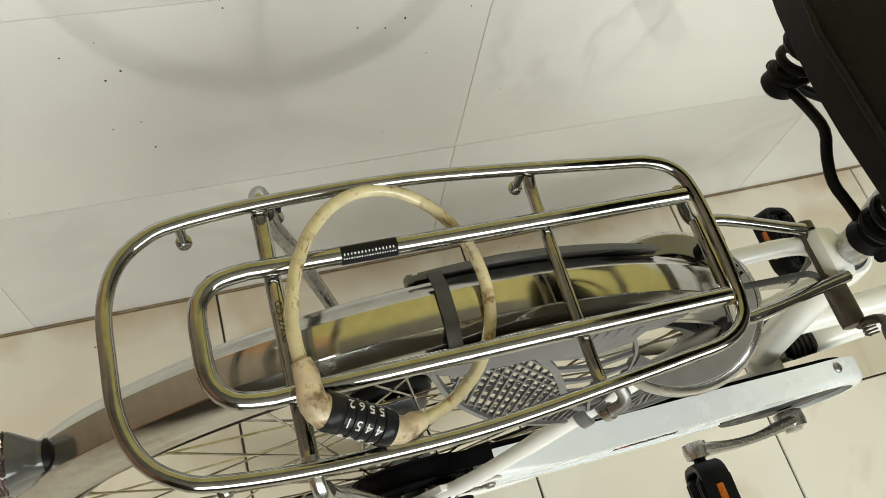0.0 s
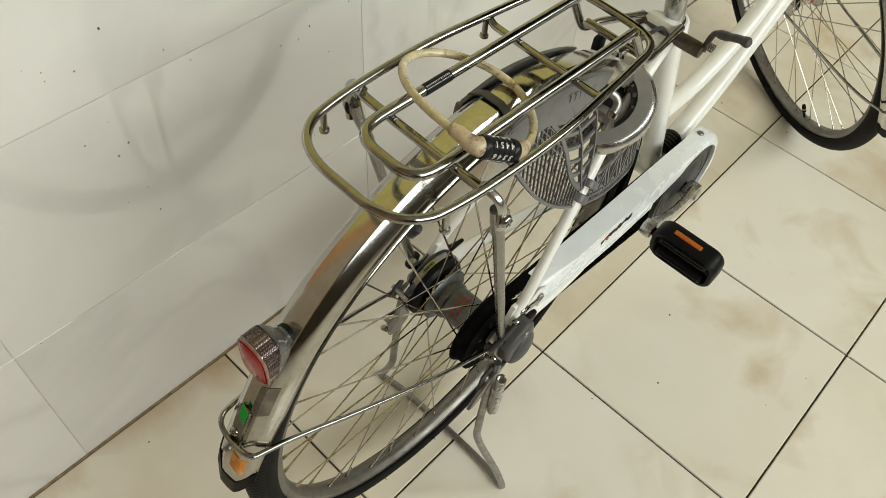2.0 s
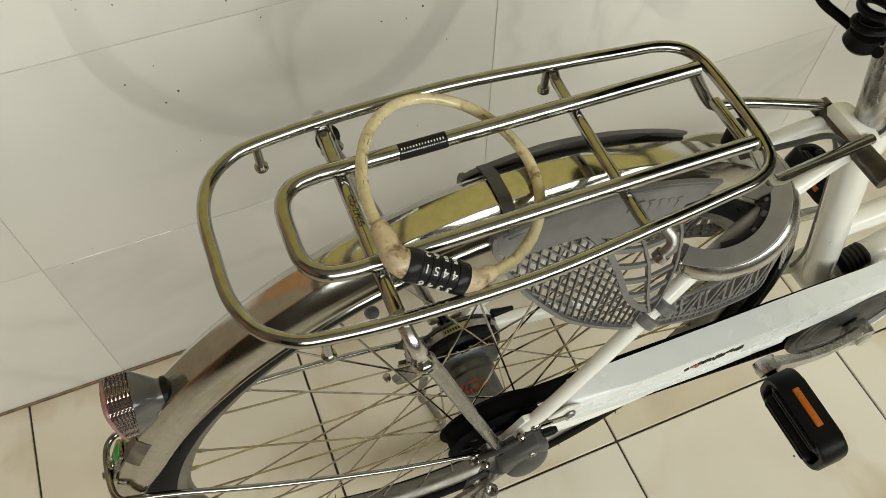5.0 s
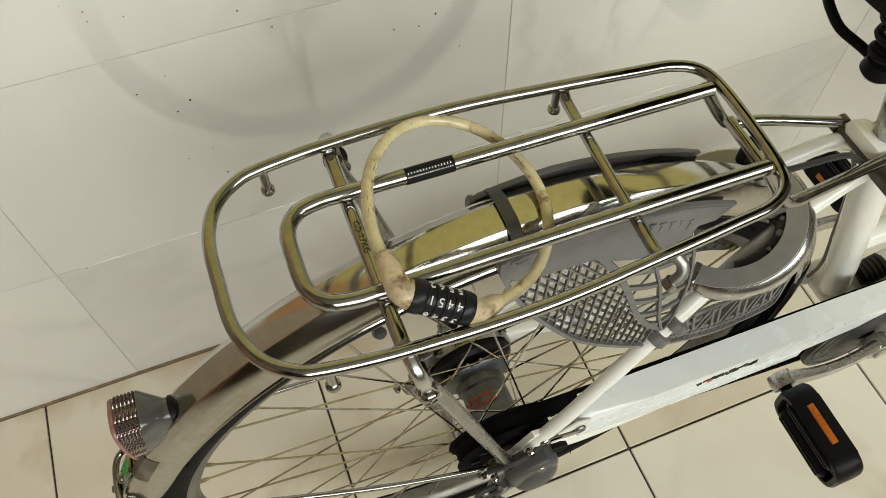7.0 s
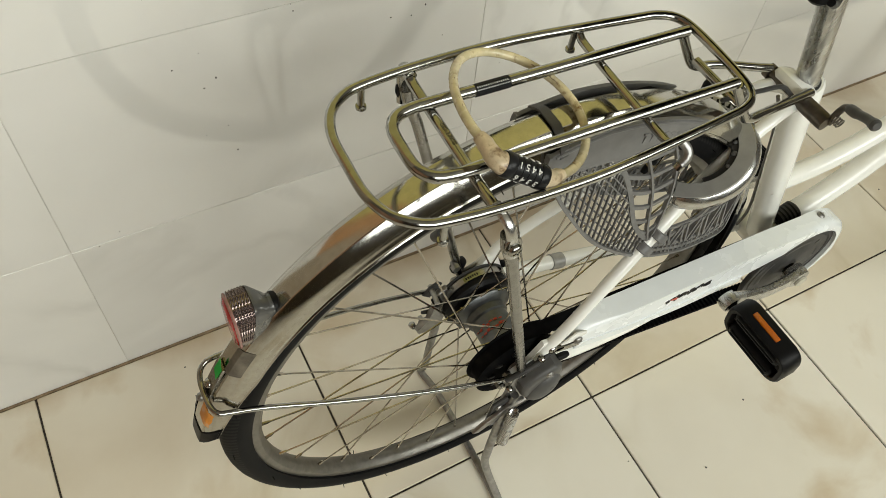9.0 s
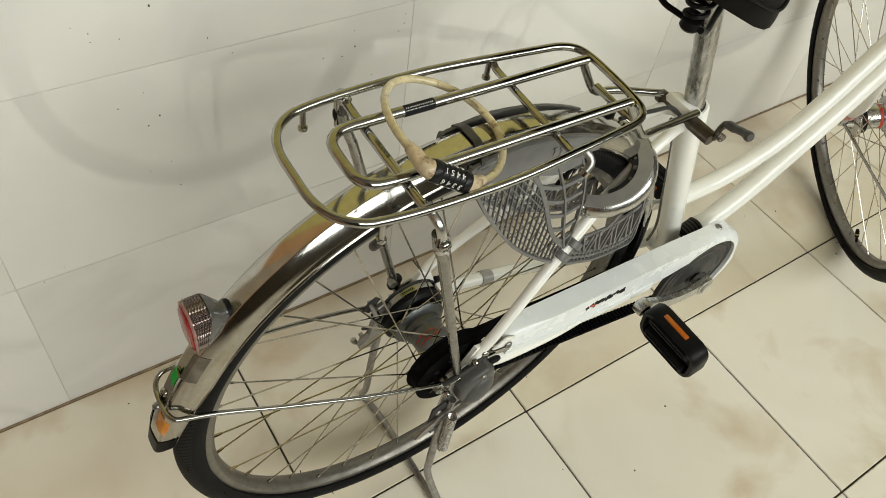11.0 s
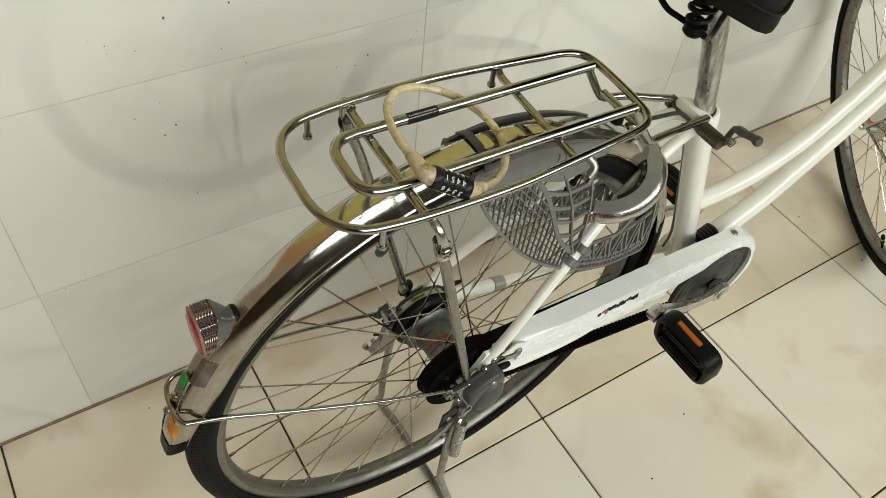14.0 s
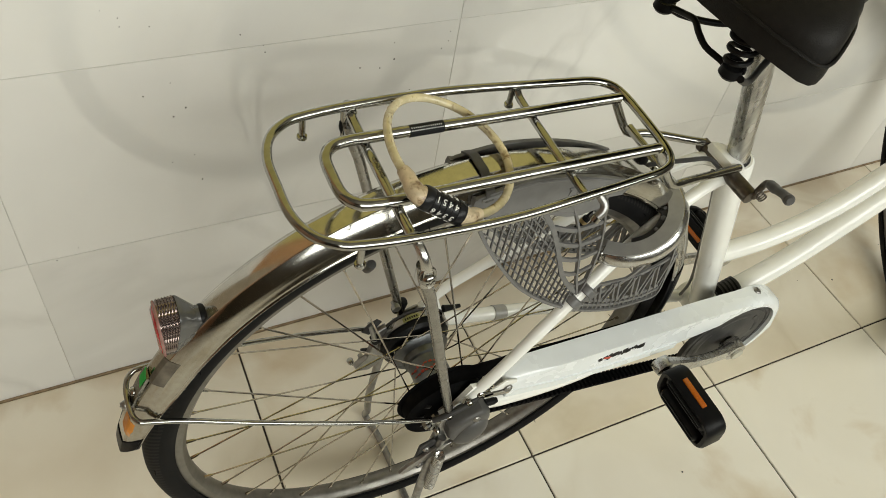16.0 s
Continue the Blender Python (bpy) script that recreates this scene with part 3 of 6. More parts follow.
def moved(bm, m):
    bm.transform(m)
    return bm


def mirror(points):
    return [(x, -y, z) for x, y, z in points]


# -- frame --
SEAT_LOW, SEAT_TOP = Vector((0.226, 0, 0.295)), Vector((0.103, 0, 0.632))
bp("seat_tube", bar(SEAT_LOW, SEAT_TOP, 0.0168, segs=28), WHITE_PAINT)
collar = SEAT_TOP - Vector((-0.123, 0, 0.337)).normalized() * 0.012
up_dir = Vector((-0.123, 0, 0.337)).normalized()
bp("seat_lug", sweep([collar - up_dir * 0.012, collar - up_dir * 0.010, collar + up_dir * 0.016, collar + up_dir * 0.019], [0.0170, 0.0194, 0.0194, 0.0172], segs=24), WHITE_PAINT)
POST_TOP = SEAT_TOP + up_dir * 0.225
bp("seat_post", sweep([SEAT_TOP - up_dir * 0.02, SEAT_TOP + up_dir * 0.14, SEAT_TOP + up_dir * 0.15, POST_TOP], [0.0127, 0.0127, 0.0125, 0.011], segs=24), SCRATCHED, "scratched aluminium seat post")
bp("seat_post_ring", sweep([SEAT_TOP + up_dir * k for k in (0.004, 0.005, 0.008, 0.009)], [0.0128, 0.0146, 0.0146, 0.0128], segs=24), DARK_PLASTIC)
TOP_TUBE = [(0.163, 0, 0.440), (0.215, 0, 0.438), (0.273, 0, 0.440), (0.335, 0, 0.452), (0.395, 0, 0.476), (0.45, 0, 0.516), (0.498, 0, 0.559), (0.62, 0, 0.690)]
DOWN_TUBE = [(0.232, 0, 0.302), (0.30, 0, 0.322), (0.37, 0, 0.357), (0.43, 0, 0.402), (0.545, 0, 0.503), (0.655, 0, 0.618)]
bp("top_tube", sweep(rail(TOP_TUBE, step=0.01), 0.0138, segs=22), WHITE_PAINT)
bp("down_tube", sweep(rail(DOWN_TUBE, step=0.01), 0.0166, segs=24), WHITE_PAINT)
bp("bottom_bracket", moved(solid([(0.013, -0.037), (0.0205, -0.034), (0.0205, 0.034), (0.013, 0.037)], 26), Matrix.Translation(CRANK)), WHITE_PAINT)
lug = bp("bracket_lug", sweep([(0.243, -0.004, 0.323), (0.247, -0.004, 0.325), (0.272, -0.004, 0.335), (0.276, -0.004, 0.337)], [0.011, 0.0150, 0.0150, 0.011], segs=20), BLACK_PLASTIC, "ribbed dark collar")
for k in range(5):
    p = Vector((0.248, -0.004, 0.3255)).lerp(Vector((0.270, -0.004, 0.3343)), k / 4)
    bp("lug_rib", sweep([p, p + Vector((0.0026, 0, 0.0011))], 0.0155, segs=20), DARK_PLASTIC, "", lug)
STAY = [(-0.228, -0.068, 0.402), (-0.213, -0.066, 0.420), (-0.19, -0.064, 0.446), (-0.108, -0.047, 0.522), (-0.03, -0.030, 0.585), (0.03, -0.022, 0.622), (0.068, -0.017, 0.632), (0.100, -0.012, 0.618)]
for side in (STAY, mirror(STAY)):
    line = rail(side, step=0.012)
    bp("seat_stay", sweep(line, [0.0062] * 3 + [0.0068] * 6 + [0.0074] * (len(line) - 9), segs=16), WHITE_PAINT)
CHAINSTAY = [(-0.222, -0.062, 0.386), (-0.17, -0.062, 0.366), (-0.06, -0.056, 0.343), (0.05, -0.042, 0.325), (0.21, -0.025, 0.300)]
for side in (CHAINSTAY, mirror(CHAINSTAY)):
    bp("chain_stay", sweep(rail(side, step=0.02), 0.0095, segs=16), WHITE_PAINT)
for s in (-1, 1):
    drop = plate([(-0.262, 0.352), (-0.225, 0.352), (-0.196, 0.372), (-0.196, 0.394), (-0.206, 0.424), (-0.222, 0.428), (-0.240, 0.392), (-0.262, 0.382)], s * 0.060, s * 0.066, 0.001)
    bp("dropout", drop, WHITE_PAINT)
bp("stay_clamp_band", sweep([(-0.116, 0.0593, 0.3545), (-0.098, 0.0583, 0.3505)], 0.0106, segs=18), SATIN_GREY)
bp("brake_cable", sweep(rail([(0.102, 0.020, 0.600), (0.126, 0.019, 0.556), (0.168, 0.019, 0.440), (0.200, 0.020, 0.33), (0.17, 0.03, 0.29), (0.02, 0.055, 0.315), (-0.16, 0.07, 0.352)], step=0.012), 0.0022, segs=8), GREY_PLASTIC)
bp("cable_loop", sweep(rail([(-0.06, -0.02, 0.69), (-0.01, -0.02, 0.683), (0.03, -0.018, 0.672), (0.065, -0.016, 0.640)], step=0.008), 0.0024, segs=8), DARK_PLASTIC)

# -- seat clamp with its lever --
binder = Vector((0.073, 0, 0.646))
bp("clamp_ear", block((0.030, 0.046, 0.020), binder + Vector((0.010, 0.002, -0.007)), 0.008, Matrix.Rotation(radians(20), 4, "Y")), WHITE_PAINT)
bp("clamp_bolt", moved(solid([(0.004, -0.057), (0.0086, -0.0555), (0.0090, -0.050), (0.0088, -0.018), (0.0055, -0.016), (0.0055, 0.024), (0.0082, 0.0245), (0.0082, 0.031), (0.004, 0.033)], 22), Matrix.Translation(binder + Vector((0, 0, -0.006)))), CLAMP_STEEL)
grip_line = rail([(0.076, -0.056, 0.640), (0.077, -0.057, 0.653), (0.075, -0.060, 0.664), (0.070, -0.065, 0.672), (0.064, -0.074, 0.677)], step=0.004)
lever = bp("clamp_lever", sweep(grip_line, 0.0036, segs=12), CLAMP_STEEL)
bp("lever_spring", sweep([(0.0765 + 0.0046 * math.cos(k * 0.7), -0.0585 - 0.0010 * k * 0.28, 0.648 + 0.0046 * math.sin(k * 0.7)) for k in range(32)], 0.0008, segs=6), CLAMP_STEEL, "", lever)
gl = rail([(0.069, -0.067, 0.6735), (0.061, -0.080, 0.681), (0.052, -0.095, 0.691), (0.0435, -0.109, 0.698)], step=0.004)
bp("lever_grip", sweep(gl, [0.0038, 0.0050] + [0.0053] * 3 + [0.0045] * (len(gl) - 8) + [0.0055, 0.0058, 0.0036], segs=16), COVER_GREY, "dark grey rubber lever grip", lever)


# -- wheels --
def wheel(name, spokes, flange, hub_profile, label, valve_at=100, hub_mat=None, hub_label="dusty zinc hub"):
    rim_profile = [(0.2890, -0.0065), (0.2880, 0.0), (0.2890, 0.0065), (0.2938, 0.0116), (0.300, 0.0122), (0.3035, 0.0115), (0.3035, 0.0098), (0.298, 0.0092), (0.2945, 0.0), (0.298, -0.0092), (0.3035, -0.0098), (0.3035, -0.0115), (0.300, -0.0122), (0.2938, -0.0116)]
    w = part(name, lathe(rim_profile, 120), RIM, bike, label)
    tp = []
    for k in range(22):
        a = radians(-125 + 250 * k / 21)
        tp.append((0.3128 + 0.0187 * math.cos(a), 0.0184 * math.sin(a)))
    tyre = part("tyre", lathe(tp, 144), TYRE, w, "black rubber tyre with a slanted tread")
    hairs, hr = bmesh.new(), random.Random(spokes + int(valve_at) % 7)
    for k in range(44):
        a, y_ = radians(360 * k / 44 + hr.uniform(-3, 3)), (-1, 1)[k % 2]
        r_ = hr.choice((0.308, 0.316, 0.324))
        q = Vector((r_ * math.cos(a), y_ * (0.0176 if r_ < 0.32 else 0.0145), r_ * math.sin(a)))
        bar(q, q + Vector((hr.uniform(-0.002, 0.002), y_ * 0.005, hr.uniform(-0.002, 0.002))), 0.0005, segs=4, bm=hairs)
    tagged(part("tyre_hairs", hairs, TYRE, tyre), kind="stuff")
    part("hub", solid(hub_profile, 36), hub_mat or HUB_METAL, w, hub_label)
    kinds = {}
    for side in (-1, 1):
        for lead in (-1, 1):
            a = radians(62) * lead
            hub_pt = Vector((flange * math.cos(a), side * 0.0285, flange * math.sin(a)))
            rim_pt = Vector((0.2895, side * 0.0022, 0))
            bm = bar(hub_pt, rim_pt, 0.00105, segs=6)
            tip = rim_pt + (hub_pt - rim_pt).normalized() * 0.011
            sweep([rim_pt, tip - (tip - rim_pt) * 0.3, tip], [0.0021, 0.0019, 0.0012], segs=6, bm=bm)
            elbow = hub_pt + Vector((0, side * 0.004, 0))
            sweep([hub_pt, elbow], 0.0018, segs=6, bm=bm)
            me = bpy.data.meshes.new("spoke")
            bm.to_mesh(me)
            bm.free()
            me.materials.append(SPOKE)
            kinds[side, lead] = me
    for k in range(spokes):
        shared("spoke", kinds[(-1, 1)[k % 2], (1, -1)[(k // 2) % 2]], w, Matrix.Rotation(radians(-360 * k / spokes - 116.3), 4, "Y"))
    va = Matrix.Rotation(radians(valve_at), 4, "Y")
    v = part("valve", moved(sweep([(0.290, 0, 0), (0.276, 0, 0), (0.275, 0, 0), (0.262, 0, 0), (0.257, 0, 0)], [0.0028, 0.0028, 0.0042, 0.0042, 0.003], segs=12), va), BLACK_PLASTIC, w)
    part("valve_nut", moved(sweep([(0.2705, 0, 0), (0.2665, 0, 0)], 0.0046, segs=12), va), BRASS, v)
    return w


rear_hub = [(0.0045, -0.078), (0.0045, -0.062), (0.012, -0.060), (0.014, -0.050), (0.026, -0.034), (0.036, -0.0315), (0.0370, -0.030), (0.036, -0.0280), (0.026, -0.026), (0.0238, -0.018), (0.0234, 0.012), (0.0260, 0.014), (0.0260, 0.022), (0.036, 0.0270), (0.0370, 0.0285), (0.036, 0.031), (0.024, 0.034), (0.014, 0.055), (0.0045, 0.058), (0.0045, 0.078)]
rear_wheel = wheel("rear_wheel", 36, 0.0345, rear_hub, "rear wheel with a dull aluminium rim and thin spokes", -57)
rear_wheel.location = AXLE
pul = lathe([(0.012, -0.0535), (0.050, -0.0535), (0.0545, -0.0522), (0.0545, -0.0515), (0.0475, -0.0508), (0.0475, -0.0345), (0.0555, -0.0335), (0.0560, -0.0325), (0.012, -0.0315)], 48)
pulley = part("belt_pulley", pul, BELT, rear_wheel, "black plastic belt pulley")
for k in range(10):
    a = radians(36 * k)
    part("lock_tab", block((0.010, 0.003, 0.006), (0.036 * math.cos(a), -0.0535, 0.036 * math.sin(a)), 0.001, Matrix.Rotation(-a, 4, "Y")), BLACK_PLASTIC, rear_wheel)
lab = bmesh.new()
lr = random.Random(12)
for k in range(14):
    dx, w_, dy = -0.045 + 0.0075 * k + lr.uniform(-0.002, 0.002), lr.uniform(0.0016, 0.0036), (-0.0035, 0.0035)[k % 2] + lr.uniform(-0.0015, 0.0015)
    sweep([(0.0241 * math.cos(a), dy - 0.004, 0.0241 * math.sin(a)) for a in [radians(112 + dx * 900 + j * 2.6) for j in range(5)]], profile=[(-w_ / 2, 0), (w_ / 2, 0), (w_ / 2, 0.0003), (-w_ / 2, 0.0003)], bm=lab)
part("hub_print", lab, RED_PRINT, rear_wheel, "worn red print on the hub", smooth=False)

# drum brake on the far side of the rear hub
AT = Matrix.Translation(AXLE)
drum = bp("drum_brake", moved(solid([(0.012, 0.036), (0.040, 0.037), (0.044, 0.041), (0.044, 0.052), (0.038, 0.056), (0.012, 0.057)], 40), AT), BLACK_PLASTIC, "black brake drum in a silver band")
bp("brake_band", moved(lathe([(0.0450, 0.0475), (0.0472, 0.0475), (0.0472, 0.0555), (0.0450, 0.0555)], 36, start=-40, end=196), AT), ALLOY, "pale grey brake band", drum)
yl = lathe([(0.0473, 0.0480), (0.0476, 0.0480), (0.0476, 0.0540), (0.0473, 0.0540)], 8, start=88, end=114)
bp("yellow_label", moved(yl, AT), material("yellow_label", (0.22, 0.21, 0.065), 0.5, grain=0.3, grain_scale=300), "", drum)
for k in range(6):
    bp("label_bar", moved(lathe([(0.0476, 0.0495), (0.0479, 0.0495), (0.0479, 0.0525), (0.0476, 0.0525)], 2, start=91 + 3.5 * k, end=93 + 3.5 * k), AT), STICKER, "", drum)
arm = plate([(-0.287, 0.402), (-0.276, 0.408), (-0.268, 0.372), (-0.276, 0.330), (-0.292, 0.318), (-0.308, 0.322), (-0.312, 0.334), (-0.294, 0.345)], 0.052, 0.060, 0.0025)
bp("brake_arm", arm, GALV, "", drum)
bp("brake_plate", moved(lathe([(0.0300, 0.0575), (0.0470, 0.0575), (0.0480, 0.0600), (0.0300, 0.0610)], 30, start=-40, end=200), AT), DARK_PLASTIC, "", drum)
bp("band_clamp", plate([(-0.304, 0.398), (-0.296, 0.410), (-0.285, 0.416), (-0.279, 0.409), (-0.288, 0.399), (-0.294, 0.388)], 0.060, 0.063, 0.001), DARK_PLASTIC, "", drum)
bp("band_bolt", sweep([(-0.296, 0.040, 0.407), (-0.292, 0.066, 0.405)], 0.0032, segs=12), GALV, "", drum)
bp("band_lug", block((0.010, 0.012, 0.009), (-0.292, 0.047, 0.398), 0.002, Matrix.Rotation(radians(-40), 4, "Y")), BLACK_PLASTIC, "", drum)
bp("clamp_screw", bolt((-0.318, 0.056, 0.350), (0, -1, 0.3), 0.0042, 0.008), CHROME, "", drum)
bp("stay_foot", block((0.016, 0.012, 0.022), (-0.251, 0.0745, 0.412), 0.004, Matrix.Rotation(radians(14), 4, "Y")), BLACK_PLASTIC, "crumpled black plug at the stay foot", drum)
bp("foot_flange", block((0.026, 0.004, 0.008), (-0.240, 0.0690, 0.404), 0.0015, Matrix.Rotation(radians(-20), 4, "Y")), GALV, "", drum)
bp("cable_stop", sweep([(-0.196, 0.060, 0.400), (-0.186, 0.060, 0.398), (-0.172, 0.060, 0.396)], [0.005, 0.0038, 0.0025], segs=12), BLACK_PLASTIC, "", drum)
for x, z in ((-0.286, 0.392), (-0.262, 0.428), (-0.216, 0.408), (-0.297, 0.328), (-0.237, 0.37)):
    bp("nut", moved(solid([(0.003, 0.060), (0.0056, 0.060), (0.0056, 0.066), (0.0034, 0.067), (0.0034, 0.072)], 6), Matrix.Translation((x, 0, z))), GALV, "", drum)
bp("adjuster", sweep([(-0.30, 0.064, 0.352), (-0.285, 0.064, 0.345), (-0.25, 0.066, 0.352), (-0.17, 0.068, 0.358)], [0.002, 0.0035, 0.0035, 0.003], segs=10), DARK_PLASTIC, "", drum)
bp("brake_wire", sweep(rail([(-0.17, 0.068, 0.358), (-0.1, 0.06, 0.345), (0.05, 0.045, 0.318), (0.18, 0.03, 0.288)], step=0.02), 0.0026, segs=8), DARK_PLASTIC, "", drum)

# near side of the rear axle: nut, shift cover, tensioner
cover = plate([(-0.252, 0.384), (-0.236, 0.398), (-0.214, 0.406), (-0.203, 0.400), (-0.199, 0.384), (-0.206, 0.360), (-0.222, 0.343), (-0.238, 0.341), (-0.250, 0.360)], -0.089, -0.064, 0.007, 4)
bulge = bmesh.new()
bmesh.ops.create_uvsphere(bulge, u_segments=24, v_segments=14, radius=1.0)
bulge.transform(Matrix.Translation((-0.222, -0.085, 0.364)) @ Matrix.Rotation(radians(35), 4, "Y") @ Matrix.Diagonal((0.019, 0.012, 0.027, 1)))
merge(cover, bulge)
cover_ob = bp("axle_cover", cover, COVER_GREY, "scuffed dark grey plastic axle cover")
bp("cover_screw", bolt((-0.221, -0.0885, 0.3945), (0, -1, 0), 0.0048, 0.0025), GALV, "", cover_ob)
bp("cover_clip", sweep([(-0.205, -0.076, 0.399), (-0.194, -0.076, 0.398), (-0.189, -0.076, 0.398)], [0.0045, 0.0045, 0.003], segs=10), BLACK_PLASTIC, "", cover_ob)
for dx, z in ((-0.260, 0.384), (-0.272, 0.379)):
    bp("axle_nut", moved(solid([(0.003, -0.062), (0.0055, -0.062), (0.0055, -0.072), (0.003, -0.074)], 6), Matrix.Translation((dx, 0, z))), CHROME)
bp("axle_bolt", moved(solid([(0.0045, -0.062), (0.0095, -0.066), (0.0095, -0.072), (0.0048, -0.074), (0.0048, -0.086)], 6), AT), CHROME)
for x, y, z, r in ((-0.249, -0.072, 0.394, 0.0050), (-0.262, -0.074, 0.371, 0.0042), (-0.228, -0.073, 0.415, 0.0046)):
    bp("axle_bolt", bolt((x, y, z), (0, -1, 0), r, 0.006), CHROME)
bp("axle_washer", moved(solid([(0.006, -0.069), (0.013, -0.069), (0.013, -0.0715), (0.006, -0.0715)], 24), AT), GALV)
bp("adjuster_arm", sweep(rail([(-0.268, -0.072, 0.392), (-0.252, -0.076, 0.404), (-0.234, -0.076, 0.409), (-0.216, -0.072, 0.412)], step=0.004), 0.0034, segs=10), DARK_PLASTIC)
bp("pivot_bolt", bolt((-0.212, -0.070, 0.417), (0, -1, 0), 0.006, 0.005), CHROME)
bp("tensioner", block((0.042, 0.008, 0.010), (-0.186, -0.066, 0.398), 0.002, Matrix.Rotation(radians(14), 4, "Y")), CHROME)

# -- belt, chain ring, cranks, pedals --
yb, rr, rf = -0.0425, 0.0495, 0.0772
d = CRANK - AXLE
dist = math.hypot(d.x, d.z)
base = math.atan2(d.z, d.x)
off = math.acos((rr - rf) / dist)
loop = []
for k in range(25):
    a = base + off + (2 * math.pi - 2 * off) * k / 24
    loop.append((AXLE.x + rr * math.cos(a), yb, AXLE.z + rr * math.sin(a)))
p_end = Vector(loop[-1])
for k in range(33):
    a = base - off + 2 * off * k / 32
    q = Vector((CRANK.x + rf * math.cos(a), yb, CRANK.z + rf * math.sin(a)))
    if k == 0:
        loop += [tuple(p_end.lerp(q, j / 40)) for j in range(1, 40)]
    loop.append(tuple(q))
q0 = Vector(loop[0])
loop += [tuple(Vector(loop[-1]).lerp(q0, j / 40)) for j in range(1, 40)]
belt = bmesh.new()
rows = []
centre_line = [Vector(p) for p in loop]
n = len(centre_line)
for i, p in enumerate(centre_line):
    t = (centre_line[(i + 1) % n] - centre_line[i - 1]).normalized()
    nrm = Vector((t.z, 0, -t.x))
    rows.append([belt.verts.new(p + nrm * a + Vector((0, b, 0))) for a, b in ((-0.0016, -0.0080), (-0.0016, 0.0080), (0.0016, 0.0080), (0.0016, -0.0080))])
for i in range(n):
    A, B = rows[i], rows[(i + 1) % n]
    for k in range(4):
        belt.faces.new((A[k], A[(k + 1) % 4], B[(k + 1) % 4], B[k]))
belt_ob = bp("drive_belt", belt, BELT, "black toothed rubber drive belt")
lengths = [0.0]
for i in range(n):
    lengths.append(lengths[-1] + (centre_line[(i + 1) % n] - centre_line[i]).length)
teeth = bmesh.new()
count = int(lengths[-1] / 0.0080)
i = 0
for k in range(count):
    s = lengths[-1] * k / count
    while lengths[i + 1] < s:
        i += 1
    a, b_ = centre_line[i], centre_line[(i + 1) % n]
    p = a.lerp(b_, (s - lengths[i]) / max(lengths[i + 1] - lengths[i], 1e-6))
    t = (b_ - a).normalized()
    nrm = Vector((-t.z, 0, t.x))
    block((0.0042, 0.0158, 0.0036), p + nrm * 0.0028, 0.0, Matrix.Rotation(-math.atan2(t.z, t.x), 4, "Y"), teeth)
tagged(bp("belt_teeth", teeth, BELT, "", belt_ob), kind="stuff")

ring = lathe([(0.010, -0.062), (0.040, -0.062), (0.046, -0.0595), (0.066, -0.0585), (0.0675, -0.0570), (0.0695, -0.0570), (0.071, -0.0585), (0.0770, -0.0580), (0.0782, -0.0560), (0.0782, -0.0515), (0.070, -0.051), (0.010, -0.051)], 64)
ring_ob = bp("chain_ring", moved(ring, Matrix.Translation(CRANK + Vector((0, -0.005, 0)))), DARK_PLASTIC, "dark grey disc of the front pulley")
for k in range(5):
    a = radians(72 * k + 10)
    bp("ring_recess", moved(lathe([(0.048, -0.0590), (0.049, -0.0597), (0.056, -0.0597), (0.058, -0.0588)], 14, start=72 * k, end=72 * k + 52), Matrix.Translation(CRANK + Vector((0, -0.005, 0)))), DARK_PLASTIC, "", ring_ob)

def crank(s, name):
    flip = -1 if s > 0 else 1
    e = Vector((0.223 + (0.072 - 0.223) * flip, 0, 0.302 + (0.350 - 0.302) * flip))
    a, b_ = Vector((CRANK.x, s * 0.082, CRANK.z)), Vector((e.x - 0.004, s * 0.088, e.z))
    line = [a.lerp(b_, k / 8) + Vector((0, s * 0.006 * math.sin(math.pi * k / 8), 0)) for k in range(9)]
    radii = [1.0, 0.92, 0.82, 0.76, 0.73, 0.72, 0.74, 0.86, 0.95]
    prof = [(-0.0065, -0.012), (-0.003, -0.0155), (0.003, -0.0155), (0.0065, -0.012), (0.0065, 0.012), (0.003, 0.0155), (-0.003, 0.0155), (-0.0065, 0.012)]
    bm = sweep(line, radii, profile=prof, up=(b_ - a).cross(Vector((0, 1, 0))).normalized())
    merge(bm, moved(solid([(0.010, -0.010), (0.0165, -0.008), (0.0175, 0.0), (0.0165, 0.010), (0.010, 0.012)], 24), Matrix.Translation(a)))
    merge(bm, moved(solid([(0.008, -0.009), (0.0125, -0.008), (0.0135, 0.0), (0.0125, 0.008), (0.008, 0.009)], 24), Matrix.Translation(b_)))
    ob = bp(name, bm, SILVER, "satin aluminium crank arm")
    bp("crank_cap", moved(solid([(0.0095, -0.0005 + s * 0.008), (0.0095, s * 0.0125), (0.004, s * 0.0135), (0.0001, s * 0.0135)], 20), Matrix.Translation(a)), material("cream_cap", (0.45, 0.43, 0.35), 0.4) if s < 0 else GREY_PLASTIC, "", ob)
    return b_


